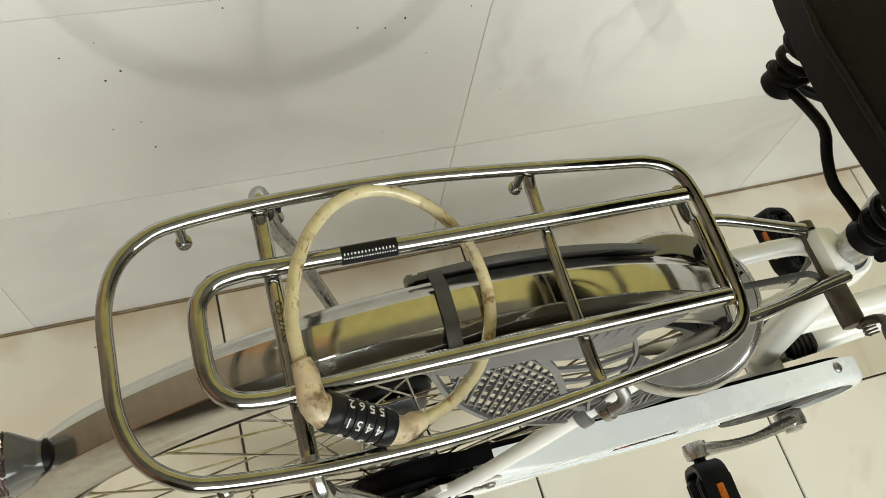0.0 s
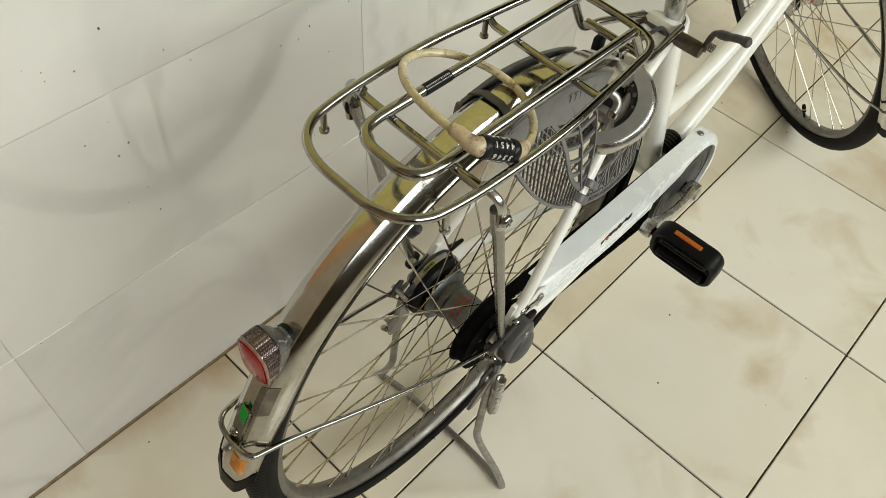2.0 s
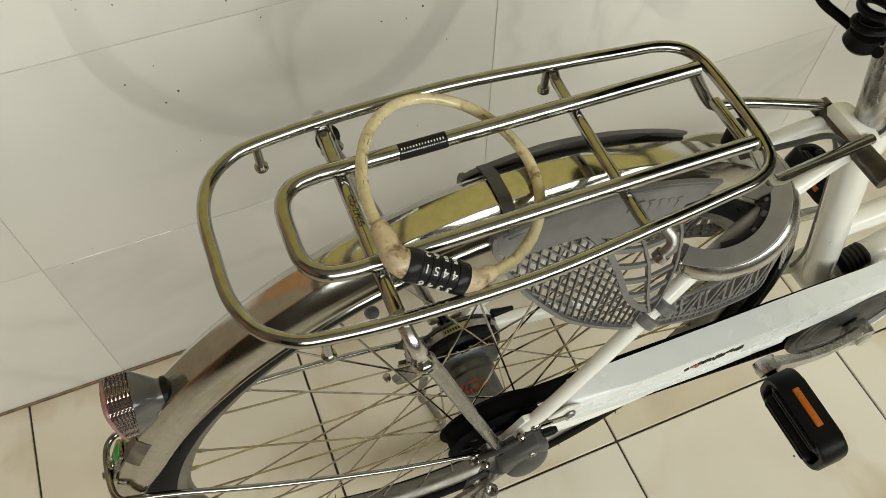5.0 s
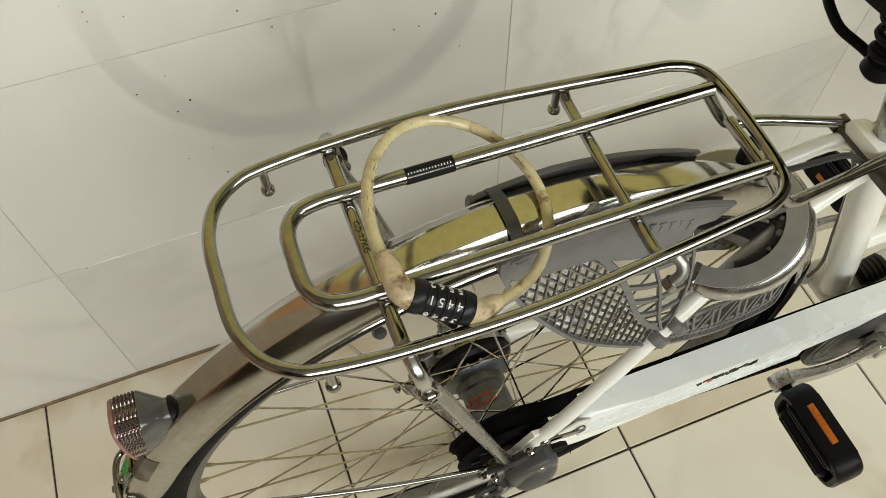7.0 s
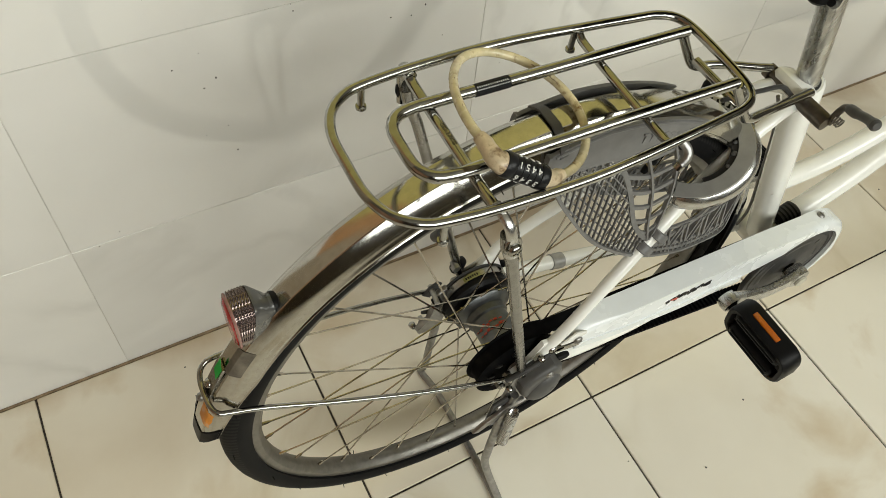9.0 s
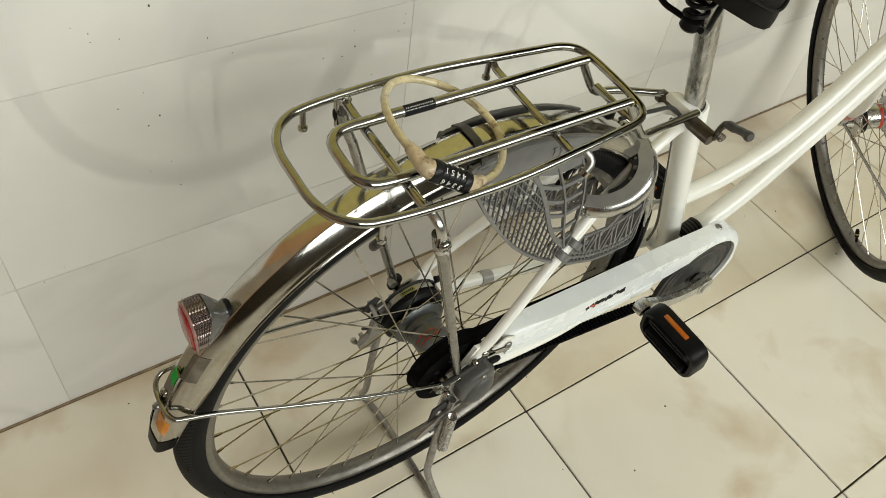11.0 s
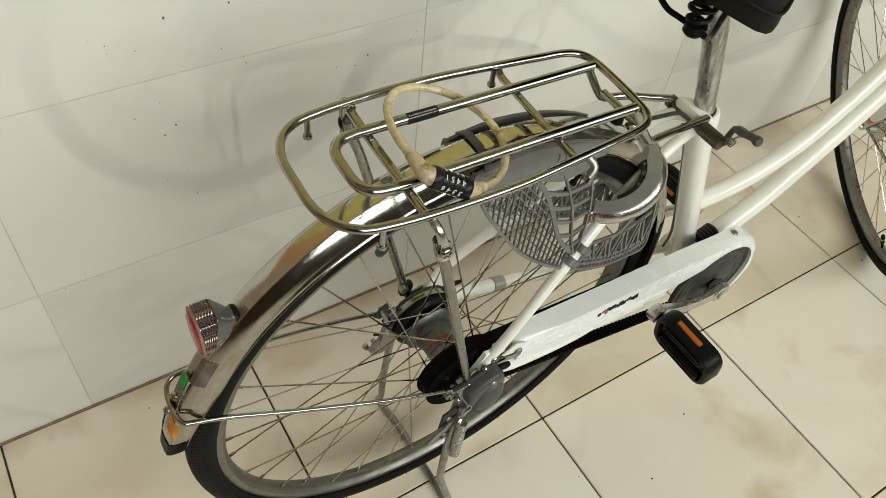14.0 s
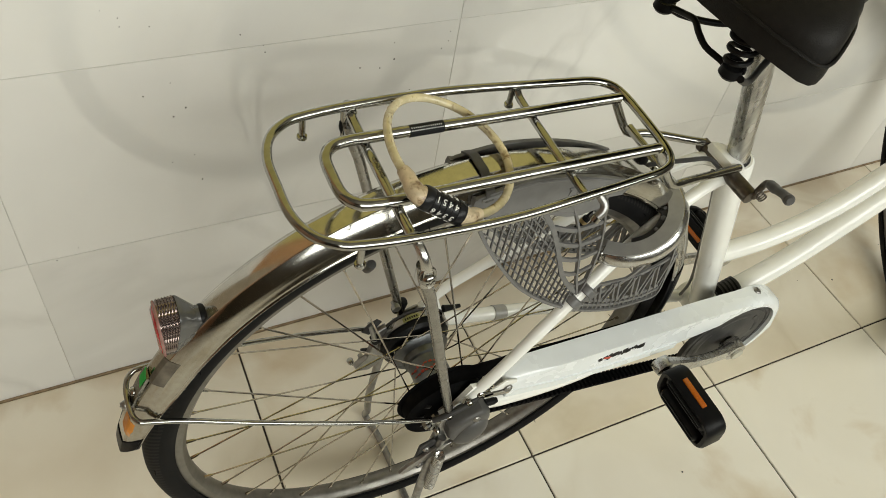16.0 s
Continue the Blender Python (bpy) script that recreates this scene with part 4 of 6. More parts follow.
def pedal(at, s, lean):
    """A black block pedal: two rubber treads on an axle, amber reflectors on its long edges."""
    y0, y1 = s * 0.018, s * 0.108
    yc, L = (y0 + y1) / 2, abs(y1 - y0)
    m = Matrix.Translation(at) @ Matrix.Rotation(radians(lean), 4, "Y")
    ped = bp("pedal", moved(solid([(0.005, s * 0.006), (0.0065, s * 0.008), (0.0065, s * 0.016), (0.009, s * 0.018), (0.009, s * 0.104), (0.004, s * 0.106)], 18), m), BLACK_PLASTIC, "black plastic pedal with amber reflectors")
    for x in (-1, 1):
        bm = block((0.017, L * 0.86, 0.032), (x * 0.0175, yc, 0), 0.006, None, None, 3)
        for k in range(2):
            block((0.004, L * 0.74, 0.003), (x * (0.0155 + 0.007 * k), yc, 0.0160), 0.0012, None, bm)
            block((0.004, L * 0.74, 0.003), (x * (0.0155 + 0.007 * k), yc, -0.0160), 0.0012, None, bm)
        bp("tread", moved(bm, m), BLACK_PLASTIC, "", ped)
        ref = block((0.003, L * 0.48, 0.0075), (x * 0.0315, yc - s * 0.004, 0), 0.0012)
        bp("reflector", moved(ref, m), AMBER, "amber reflector", ped)
    hw, hl, cr = 0.0270, abs(y1 - y0) / 2 + 0.001, 0.016
    loop_ = []
    for cx, cy, a0 in ((hw - cr, hl - cr, 0), (cr - hw, hl - cr, 90), (cr - hw, cr - hl, 180), (hw - cr, cr - hl, 270)):
        for k in range(7):
            q = radians(a0 + 15 * k)
            loop_.append((cx + cr * math.cos(q), yc + cy + cr * math.sin(q), 0))
    rim_prof = [(-0.0045, -0.0115), (-0.0025, -0.0145), (0.0025, -0.0145), (0.0045, -0.0115), (0.0045, 0.0115), (0.0025, 0.0145), (-0.0025, 0.0145), (-0.0045, 0.0115)]
    bp("pedal_frame", moved(sweep(loop_, closed=True, profile=rim_prof, up=(0, 0, 1)), m), BLACK_PLASTIC, "", ped)


near_end = crank(-1, "crank")
far_end = crank(1, "crank")
pedal(near_end, -1, 79)
pedal(far_end, 1, 20)

# -- belt case --
case_pts = [(-0.180, 0.392), (-0.175, 0.410), (-0.160, 0.416)]
case_pts += [(-0.160 + (0.205 + 0.160) * k / 6, 0.416 + (0.398 - 0.416) * k / 6) for k in range(1, 6)]
for k in range(15):
    a = radians(98 - 158 * k / 14)
    rout = 0.094 - 0.0125 * max(0.0, (k - 6) / 8) ** 1.3
    case_pts.append((CRANK.x + rout * math.cos(a), CRANK.z + rout * math.sin(a)))
outer_end = case_pts[-1]
for k in range(15):
    a = radians(-60 + 188 * k / 14)
    rin = 0.0785
    case_pts.append((CRANK.x + rin * math.cos(a), CRANK.z + rin * math.sin(a)))
case_pts += [(0.10, 0.355), (0.0, 0.358), (-0.10, 0.370)]
case = plate(case_pts, -0.068, -0.040)
case.verts.ensure_lookup_table()
crest = set(case.verts[1:case_pts.index(outer_end) - 5])
bmesh.ops.bevel(case, geom=[e for e in case.edges if e.verts[0] in crest and e.verts[1] in crest], offset=0.0095, segments=4, affect="EDGES", profile=0.42)
case_ob = bp("belt_case", case, WHITE_CASE, "white plastic belt case with a worn decal")
bp("case_ledge", sweep([(-0.17, -0.066, 0.386), (-0.10, -0.067, 0.3715), (0.0, -0.067, 0.3595), (0.10, -0.067, 0.3565)], profile=[(-0.003, -0.006), (0.003, -0.006), (0.003, 0.006), (-0.003, 0.006)], up=(0, 0, 1)), WHITE_CASE, "", case_ob)
for x, y, z, ax in ((0.242, -0.050, 0.3935, (0.2, -0.1, 1)), (-0.171, -0.0685, 0.402, (0, -1, 0))):
    bp("case_screw", bolt((x, y, z), ax, 0.0058, 0.003), GALV, "", case_ob)
bp("case_bracket", plate([(-0.196, 0.388), (-0.196, 0.404), (-0.176, 0.418), (-0.160, 0.412), (-0.158, 0.395), (-0.172, 0.386)], -0.0675, -0.0645, 0.0008), WHITE_PAINT, "", case_ob)
decal = bmesh.new()
dr = random.Random(3)
for k in range(13):
    x = -0.034 + 0.0054 * k
    z = 0.390 - 0.02 * (x + 0.030) + dr.uniform(-0.003, 0.003)
    block((dr.uniform(0.003, 0.008), 0.0006, dr.uniform(0.004, 0.013)), (x, -0.0682, z), 0, Matrix.Rotation(radians(dr.uniform(-50, -10)), 4, "Y"), decal)
bp("decal", decal, STICKER, "worn dark decal", case_ob)
rd = block((0.012, 0.0006, 0.004), (-0.024, -0.0684, 0.389), 0, Matrix.Rotation(radians(20), 4, "Y"))
bp("decal_spot", rd, RED_PRINT, "", case_ob)

# -- rear mudguard --
FEN_HALF = [(-0.0240, 0.3259), (-0.0251, 0.3264), (-0.0253, 0.3272), (-0.0245, 0.3279), (-0.0240, 0.3286), (-0.0237, 0.3294), (-0.0241, 0.3301), (-0.0238, 0.3309), (-0.0230, 0.3322), (-0.0221, 0.3346), (-0.0216, 0.3358), (-0.0208, 0.3374), (-0.0203, 0.3386), (-0.0189, 0.3410), (-0.0160, 0.3454), (-0.0124, 0.3492), (-0.0116, 0.3497), (-0.0060, 0.3500)]
FEN_FAR = [(0.0045, 0.3500), (0.0082, 0.3497), (0.0090, 0.3491), (0.0136, 0.3447), (0.0178, 0.3402)]      # the crown sits a little towards the near side
FEN = FEN_HALF + [(-0.0015, 0.3501)] + FEN_FAR + [(-y, r) for y, r in FEN_HALF[12::-1]]


def tail(r, a, a1=170.0, reach=18.0):
    """Towards its lower end the mudguard grows flatter and stands off the tyre."""
    w = min(max((a - a1 + reach) / reach, 0.0), 1.15)
    return 0.3497 - (0.3497 - r) * (1 - 0.42 * w) + 0.006 * w


def rounded_end(bm, a1, depth=3.4, reach=18.0):
    """Draws the corners of a mudguard's end in to a rounded tongue."""
    for v in bm.verts:
        a = math.degrees(math.atan2(v.co.z, v.co.x)) % 360
        if a1 - reach < a < a1 + 5:
            r = tail(math.hypot(v.co.x, v.co.z), a, a1, reach)
            a -= depth * (abs(v.co.y) / 0.024) ** 2.6 * (a - a1 + reach) / reach
            v.co.x, v.co.z = r * math.cos(radians(a)), r * math.sin(radians(a))
    return bm


def fender(name, a0, a1, label, segs=72, lift=0.0):
    outer = [(r + lift, y) for y, r in FEN]
    inner = [(r + lift - 0.0010, y * 0.965) for y, r in FEN[::-1]]
    return part(name, rounded_end(lathe(outer + inner, segs, start=a0, end=a1), a1), STAINLESS, bike, label, sharp=14)


def on_fender(deg, y=0.0, lift=0.0):
    a = radians(deg)
    r = tail(0.3497, deg) + lift
    return Vector((FAXLE.x + r * math.cos(a), y, FAXLE.z + r * math.sin(a)))


FAXLE = AXLE + Vector((0.0030, 0, 0.0008))
rear_fender = fender("rear_mudguard", 14, 169.2, "polished stainless rear mudguard with scuffs")
rear_fender.location = FAXLE
cap = [(r + 0.0012, y * 1.04) for y, r in FEN] + [(r - 0.0020, y * 0.95) for y, r in FEN[::-1]]
part("front_flap", lathe(cap, 24, start=-22, end=15), BLACK_PLASTIC, rear_fender, "black plastic front piece of the mudguard")
part("rubber_tip", rounded_end(lathe(cap, 10, start=167.6, end=170.6), 169.2), BLACK_PLASTIC, rear_fender, "black rubber end tip")


def patch(name, mat, a0, a1, y0, y1, skew=0.0, lift=0.0004, label=""):
    bm = bmesh.new()
    rows_ = []
    for i in range(7):
        a = a0 + (a1 - a0) * i / 6
        row = []
        for j in range(7):
            y = y0 + (y1 - y0) * j / 6
            r = np.interp(y, [p[0] for p in FEN[8:-8]], [p[1] for p in FEN[8:-8]])
            r = tail(r, a) + lift
            aa = radians(a + skew * j / 6)
            row.append(bm.verts.new((r * math.cos(aa), y, r * math.sin(aa))))
        rows_.append(row)
    for i in range(6):
        for j in range(6):
            bm.faces.new((rows_[i][j], rows_[i][j + 1], rows_[i + 1][j + 1], rows_[i + 1][j]))
    g = bmesh.ops.extrude_face_region(bm, geom=bm.faces[:])
    for v in g["geom"]:
        if isinstance(v, bmesh.types.BMVert):
            l = math.hypot(v.co.x, v.co.z)
            v.co.x *= (l + 0.0003) / l
            v.co.z *= (l + 0.0003) / l
    return part(name, bm, mat, rear_fender, label, smooth=False)


patch("tape_residue", OLD_TAPE, 145.4, 151.0, -0.0185, -0.0045, 1.2, label="grey tape residue")
patch("green_sticker", GREEN_STICKER, 151.6, 153.9, -0.0055, 0.0035, -0.9, 0.0040, "torn green sticker")
patch("orange_sticker", ORANGE_STICKER, 161.6, 165.0, -0.019, -0.001, -0.8, label="faded orange sticker")
bracket = bmesh.new()
merge(bracket, lathe([(0.3510, -0.0075), (0.3538, -0.0070), (0.3538, 0.0070), (0.3510, 0.0075)], 8, start=151.5, end=159.0))
part("stay_bracket", bracket, ALLOY, rear_fender)
loc = on_fender(157.0, 0.003, 0.002) - FAXLE
part("bracket_screw", bolt(loc, loc.normalized(), 0.0052, 0.003), CHROME, rear_fender)
loc = on_fender(160.4, 0.003, 0.003) - FAXLE
part("stay_screw", bolt(loc, loc.normalized(), 0.0045, 0.004), GALV, rear_fender)
wrap = [(-0.262, -0.067, 0.381), (-0.355, -0.060, 0.4225), (-0.450, -0.0465, 0.4632), (-0.520, -0.0325, 0.4900)]
for k in range(11):
    t = -1 + 2 * k / 10
    p = on_fender(158.5 + (-0.25 if t < 0 else -2.1) * t * t, 0.0262 * math.sin(t * math.pi / 2), 0.0046 - 0.0120 * abs(t) ** 3)
    wrap.append((p.x, p.y, p.z))
wrap += [(-0.520, 0.0325, 0.4975), (-0.450, 0.0465, 0.4685), (-0.355, 0.060, 0.4245), (-0.262, 0.067, 0.381)]
bp("mudguard_stay", sweep(rail(wrap, step=0.008), 0.0027, segs=10), CHROME, "thin steel mudguard stay")

clip = moved(solid([(0.0001, -0.014), (0.0042, -0.013), (0.0050, -0.008), (0.0050, 0.006), (0.0036, 0.009)], 16), Matrix.Translation((-0.337, 0, 0.6125)) @ Matrix.Rotation(radians(-62), 4, "X"))
bp("bridge_bolt", clip, DARK_PLASTIC, "dark bolt end under the mudguard")

# -- tail lamp --
lamp = tagged(bp("tail_lamp", bmesh.new(), LAMP_BODY, "rear lamp with a red lens and clear prism ring"), "")


def lamp_ring(x, hw, hh, zc, power=3.2, count=40):
    pts = []
    for k in range(count):
        a = 2 * math.pi * k / count
        c, s = math.cos(a), math.sin(a)
        pts.append((x, hw * math.copysign(abs(c) ** (2 / power), c), zc + hh * math.copysign(abs(s) ** (2 / power), s)))
    return pts


def loft(rings, caps=True, bm=None):
    bm = bm or bmesh.new()
    R = [[bm.verts.new(p) for p in r] for r in rings]
    m = len(R[0])
    for A, B in zip(R, R[1:]):
        for k in range(m):
            bm.faces.new((A[k], A[(k + 1) % m], B[(k + 1) % m], B[k]))
    if caps:
        bm.faces.new(R[0])
        bm.faces.new(R[-1][::-1])
    return bm


body = loft([lamp_ring(-0.484, 0.011, 0.012, 0.599, 2.2), lamp_ring(-0.489, 0.0115, 0.0125, 0.599, 2.2), lamp_ring(-0.494, 0.014, 0.018, 0.599, 2.6), lamp_ring(-0.503, 0.0195, 0.027, 0.598), lamp_ring(-0.505, 0.0200, 0.0280, 0.5975), lamp_ring(-0.506, 0.0170, 0.0240, 0.5975)])
for v in body.verts:
    if v.co.x < -0.500:
        v.co.x -= 0.0125 * min(max((0.6238 - v.co.z) / 0.0536, 0), 1)
me = lamp.data
body.to_mesh(me)
body.free()
me.shade_smooth()
me.set_sharp_from_angle(angle=radians(40))
rings, NR = [], 13
for i in range(NR + 1):
    x = -0.505 - 0.020 * i / NR
    ring_ = []
    base_ring = lamp_ring(x, 0.0195, 0.0268, 0.5970, count=88)
    for k, p in enumerate(base_ring):
        p = (p[0] - 0.013 * (1 - i / NR) * min(max((0.6238 - p[2]) / 0.0536, 0), 1), p[1], p[2])
        cy, cz = p[1], p[2] - 0.5970
        bumpy = 0.0019 if (i % 2 and k % 2 and i < NR and cz > -0.010) else 0.0
        l = math.hypot(cy, cz)
        ring_.append((p[0], cy * (1 + bumpy / l), 0.5970 + cz * (1 + bumpy / l)))
    rings.append(ring_)
NOD = Matrix.Translation((-0.526, 0, 0.6025)) @ Matrix.Diagonal((0.86, 0.94, 0.94, 1)) @ Matrix.Translation((0.526, 0, -0.5985))
lamp.matrix_basis = NOD
part("collar", loft([lamp_ring(-0.478, 0.0122, 0.0132, 0.597, 2.2), lamp_ring(-0.4855, 0.0125, 0.0135, 0.598, 2.2)]), BLACK_PLASTIC, lamp, "black rubber collar")
part("prism_ring", loft(rings), CLEAR_LENS, lamp, "clear prismatic lens ring", smooth=False)
part("red_lens", loft([lamp_ring(-0.5235, 0.0172, 0.0250, 0.5965), lamp_ring(-0.5275, 0.0172, 0.0250, 0.5965), lamp_ring(-0.5295, 0.0140, 0.0215, 0.5965)]), RED_LENS, lamp, "red reflector lens")
part("lens_rim", sweep(lamp_ring(-0.5255, 0.0188, 0.0270, 0.5967, count=48), 0.0016, closed=True, segs=8), LENS_PINK, lamp)
part("lens_core", loft([lamp_ring(-0.5195, 0.0150, 0.0225, 0.597), lamp_ring(-0.5232, 0.0165, 0.0240, 0.597)]), LENS_PINK, lamp)

# -- rear rack --
def rack_z(x):
    return 0.7408 - 0.037 * (x + 0.34)


rack = tagged(new("rear_rack"), "")
rack.parent = bike


def rp(name, bm, mat, label=""):
    """A part of the rack's top, which hangs down a little towards its near side."""
    for v in bm.verts:
        v.co.z += 0.042 * v.co.y
        v.co.y -= 0.001
    return bp(name, bm, mat, label, rack)


half_line = [(-0.4222, 0.0), (-0.4212, 0.0285), (-0.4130, 0.0505), (-0.3980, 0.0636), (-0.380, 0.0693), (-0.33, 0.0740), (-0.25, 0.0752), (-0.17, 0.0692), (-0.12, 0.0645), (-0.093, 0.0612), (-0.077, 0.0525), (-0.0705, 0.0360), (-0.0690, 0.0)]
loop_pts = [(x, y, rack_z(x) + 0.0015) for x, y in half_line] + [(x, -y, rack_z(x) + 0.0015) for x, y in half_line[-2:0:-1]]
rp("outer_rail", sweep(rail(loop_pts, True, 0.005), 0.0041, closed=True, segs=14), CHROME)
inner = [(-0.0775, 0.0345), (-0.2, 0.0345), (-0.33, 0.0350), (-0.352, 0.0350), (-0.368, 0.0315), (-0.3765, 0.0220), (-0.3785, 0.0100), (-0.3785, 0.0)]
pts = [(x, y, rack_z(x) + 0.001) for x, y in inner] + [(x, -y, rack_z(x) + 0.001) for x, y in inner[-2::-1]]
rp("inner_rail", sweep(rail(pts, step=0.005), 0.0050, segs=16), CHROME)
bp("front_bar", sweep([(-0.0485, -0.034, 0.689), (-0.0485, 0.0325, 0.6905)], 0.0044, segs=14), CHROME, "", rack)
for x, w_ in ((-0.337, 0.0728), (-0.173, 0.0683)):
    prof = [(0.0054 * math.cos(q), 0.0038 * math.sin(q)) for q in [radians(30 * i) for i in range(12)]]
    z = rack_z(x) - 0.0075
    prof = [(a * (0.72 if x > -0.2 else 0.86), b_) for a, b_ in prof]
    rp("crossbar", sweep(rail([(x, -w_, z + 0.006), (x, -w_ + 0.006, z + 0.001), (x, -0.03, z), (x, 0.03, z), (x, w_ - 0.006, z + 0.001), (x, w_, z + 0.006)], step=0.006), profile=prof, up=(0, 0, 1)), CHROME)
t = lettering("GD-27KG", 0.0056, thick=0.0004)
t.transform(Matrix.Translation((-0.337, 0.006, rack_z(-0.337) - 0.0039)) @ Matrix.Rotation(radians(-90), 4, "Z"))
rp("raised_mark", t, EMBOSSED)
for x, y in ((-0.380, 0.0693), (-0.380, -0.0693), (-0.177, 0.0697)):
    z = rack_z(x)
    rp("rack_pin", sweep([(x, y, z), (x, y, z - 0.019), (x, y, z - 0.0195), (x, y, z - 0.022), (x, y, z - 0.0235)], [0.0029, 0.0029, 0.0044, 0.0046, 0.003], segs=14), CHROME)
z = rack_z(-0.168)
bp("rack_hook", sweep(rail([(-0.168, -0.0685, z - 0.002), (-0.163, -0.076, z - 0.008), (-0.164, -0.0805, z - 0.014), (-0.170, -0.0810, z - 0.020)], step=0.004), 0.0039, segs=12), GALV, "", rack)
bp("hook_end", sweep([(-0.1690, -0.0810, z - 0.018), (-0.1715, -0.0810, z - 0.0225)], [0.0050, 0.0050], segs=14), CHROME, "", rack)
sa, sb = Vector((-0.299, 0.0345, rack_z(-0.299) + 0.001)), Vector((-0.267, 0.0345, rack_z(-0.267) + 0.001))
rp("rail_sticker", sweep([sa, sb], 0.00525, segs=20), STICKER, "black warning sticker")
marks = bmesh.new()
mr = random.Random(8)
for row, (ang, hgt, cnt) in enumerate(((22, 0.0015, 15), (48, 0.0009, 21))):
    for k in range(cnt):
        q = sa.lerp(sb, (k + 0.9) / (cnt + 1.2))
        off_ = Vector((0, -math.sin(radians(ang)) * 0.00535, math.cos(radians(ang)) * 0.00535))
        block((mr.uniform(0.0006, 0.0012) * (13 / cnt) ** 0.5, hgt * mr.uniform(0.6, 1.0), 0.0001), q + off_, 0, Matrix.Rotation(radians(ang), 4, "X"), marks)
rp("sticker_print", marks, PRINT, "rows of tiny white print")

for s in (-1, 1):
    zt = rack_z(-0.337)
    zt += 0.0055
    arch = 0.008 if s > 0 else 0.0
    top = [(-0.337, s * 0.067, zt - 0.008 + s * 0.003), (-0.3365, s * 0.0775, zt - 0.011 + s * 0.002 + 0.3 * arch), (-0.335, s * 0.0850, zt - 0.018 + arch), (-0.332, s * 0.0885, zt - 0.031), (-0.329, s * 0.0885, zt - 0.050)]
    prof = [(0.0056 * math.cos(q), 0.0042 * math.sin(q)) for q in [radians(30 * i) for i in range(12)]]
    tl = rail(top, step=0.004)
    bp("stay_bracket", sweep(tl, [(0.72 + 0.50 * (k / (len(tl) - 1)) ** 2.5) * (1.25 if s > 0 else 1.0) for k in range(len(tl))], profile=prof, up=(0, s, 0.001)), CHROME if s > 0 else SILVER, "", rack)
    eye = moved(solid([(0.0036, -0.0016), (0.0086, -0.0016), (0.0092, 0.0), (0.0086, 0.0016), (0.0036, 0.0016)], 24), Matrix.Translation((-0.331, s * 0.0893, zt - 0.038)) @ Matrix.Rotation(radians(-8), 4, "Y") @ Matrix.Diagonal((0.86, 1, 1.25, 1)))
    bp("stay_eyelet", eye, ALLOY, "", rack)
    if s > 0:
        # added black disc: the shade inside the far bracket, put in as colour
        bp("bracket_hollow", moved(solid([(0.0001, 0.0855), (0.0060, 0.0858), (0.0078, 0.0868), (0.0078, 0.0885)], 20), Matrix.Translation((-0.331, 0, zt - 0.036)) @ Matrix.Diagonal((1.1, 1, 1.6, 1))), BLACK_PLASTIC, "black disc for the shade inside the stay bracket", rack)
    bp("stay_bolt", bolt((-0.331, s * 0.0925, zt - 0.039), (0, s, 0), 0.0062, 0.004), CHROME, "", rack)
    bp("rack_stay", sweep([(-0.3325, s * 0.0825, zt - 0.032), (-0.329, s * 0.0825, zt - 0.050), (-0.320, s * 0.0818, zt - 0.075), (-0.252, s * 0.072, 0.410), (-0.245, s * 0.070, 0.388)], [0.0055, 0.0055, 0.0054, 0.0054, 0.0058], segs=14), ALLOY, "dull steel rack stay", rack)
    zf = rack_z(-0.078)
    a = [(-0.079, s * 0.0375, zf), (-0.066, s * 0.0385, zf - 0.020), (-0.048, s * 0.0395, zf - 0.046), (-0.036, s * 0.039, zf - 0.057), (-0.01, s * 0.036, zf - 0.061), (0.045, s * 0.026, zf - 0.075)] + ([(0.081, -0.020, zf - 0.083)] if s < 0 else [(0.062, 0.023, zf - 0.079)])
    bp("front_arm", sweep(rail(a, step=0.006), 0.0046, segs=14), CHROME, "", rack)
bp("lock_block", block((0.014, 0.012, 0.030), (-0.012, 0.030, 0.640), 0.004), BLACK_PLASTIC, "", rack)

# -- skirt guards beside the rear wheel --
def polar(r, deg):
    a = radians(deg)
    return (AXLE.x + r * math.cos(a), AXLE.z + r * math.sin(a))


def flare(r):
    """How far a skirt guard stands off the middle plane at a distance from the axle."""
    return float(np.interp(r, [0.16, 0.22, 0.27, 0.30, 0.325, 0.346], [0.049, 0.046, 0.040, 0.034, 0.0275, 0.0245]))


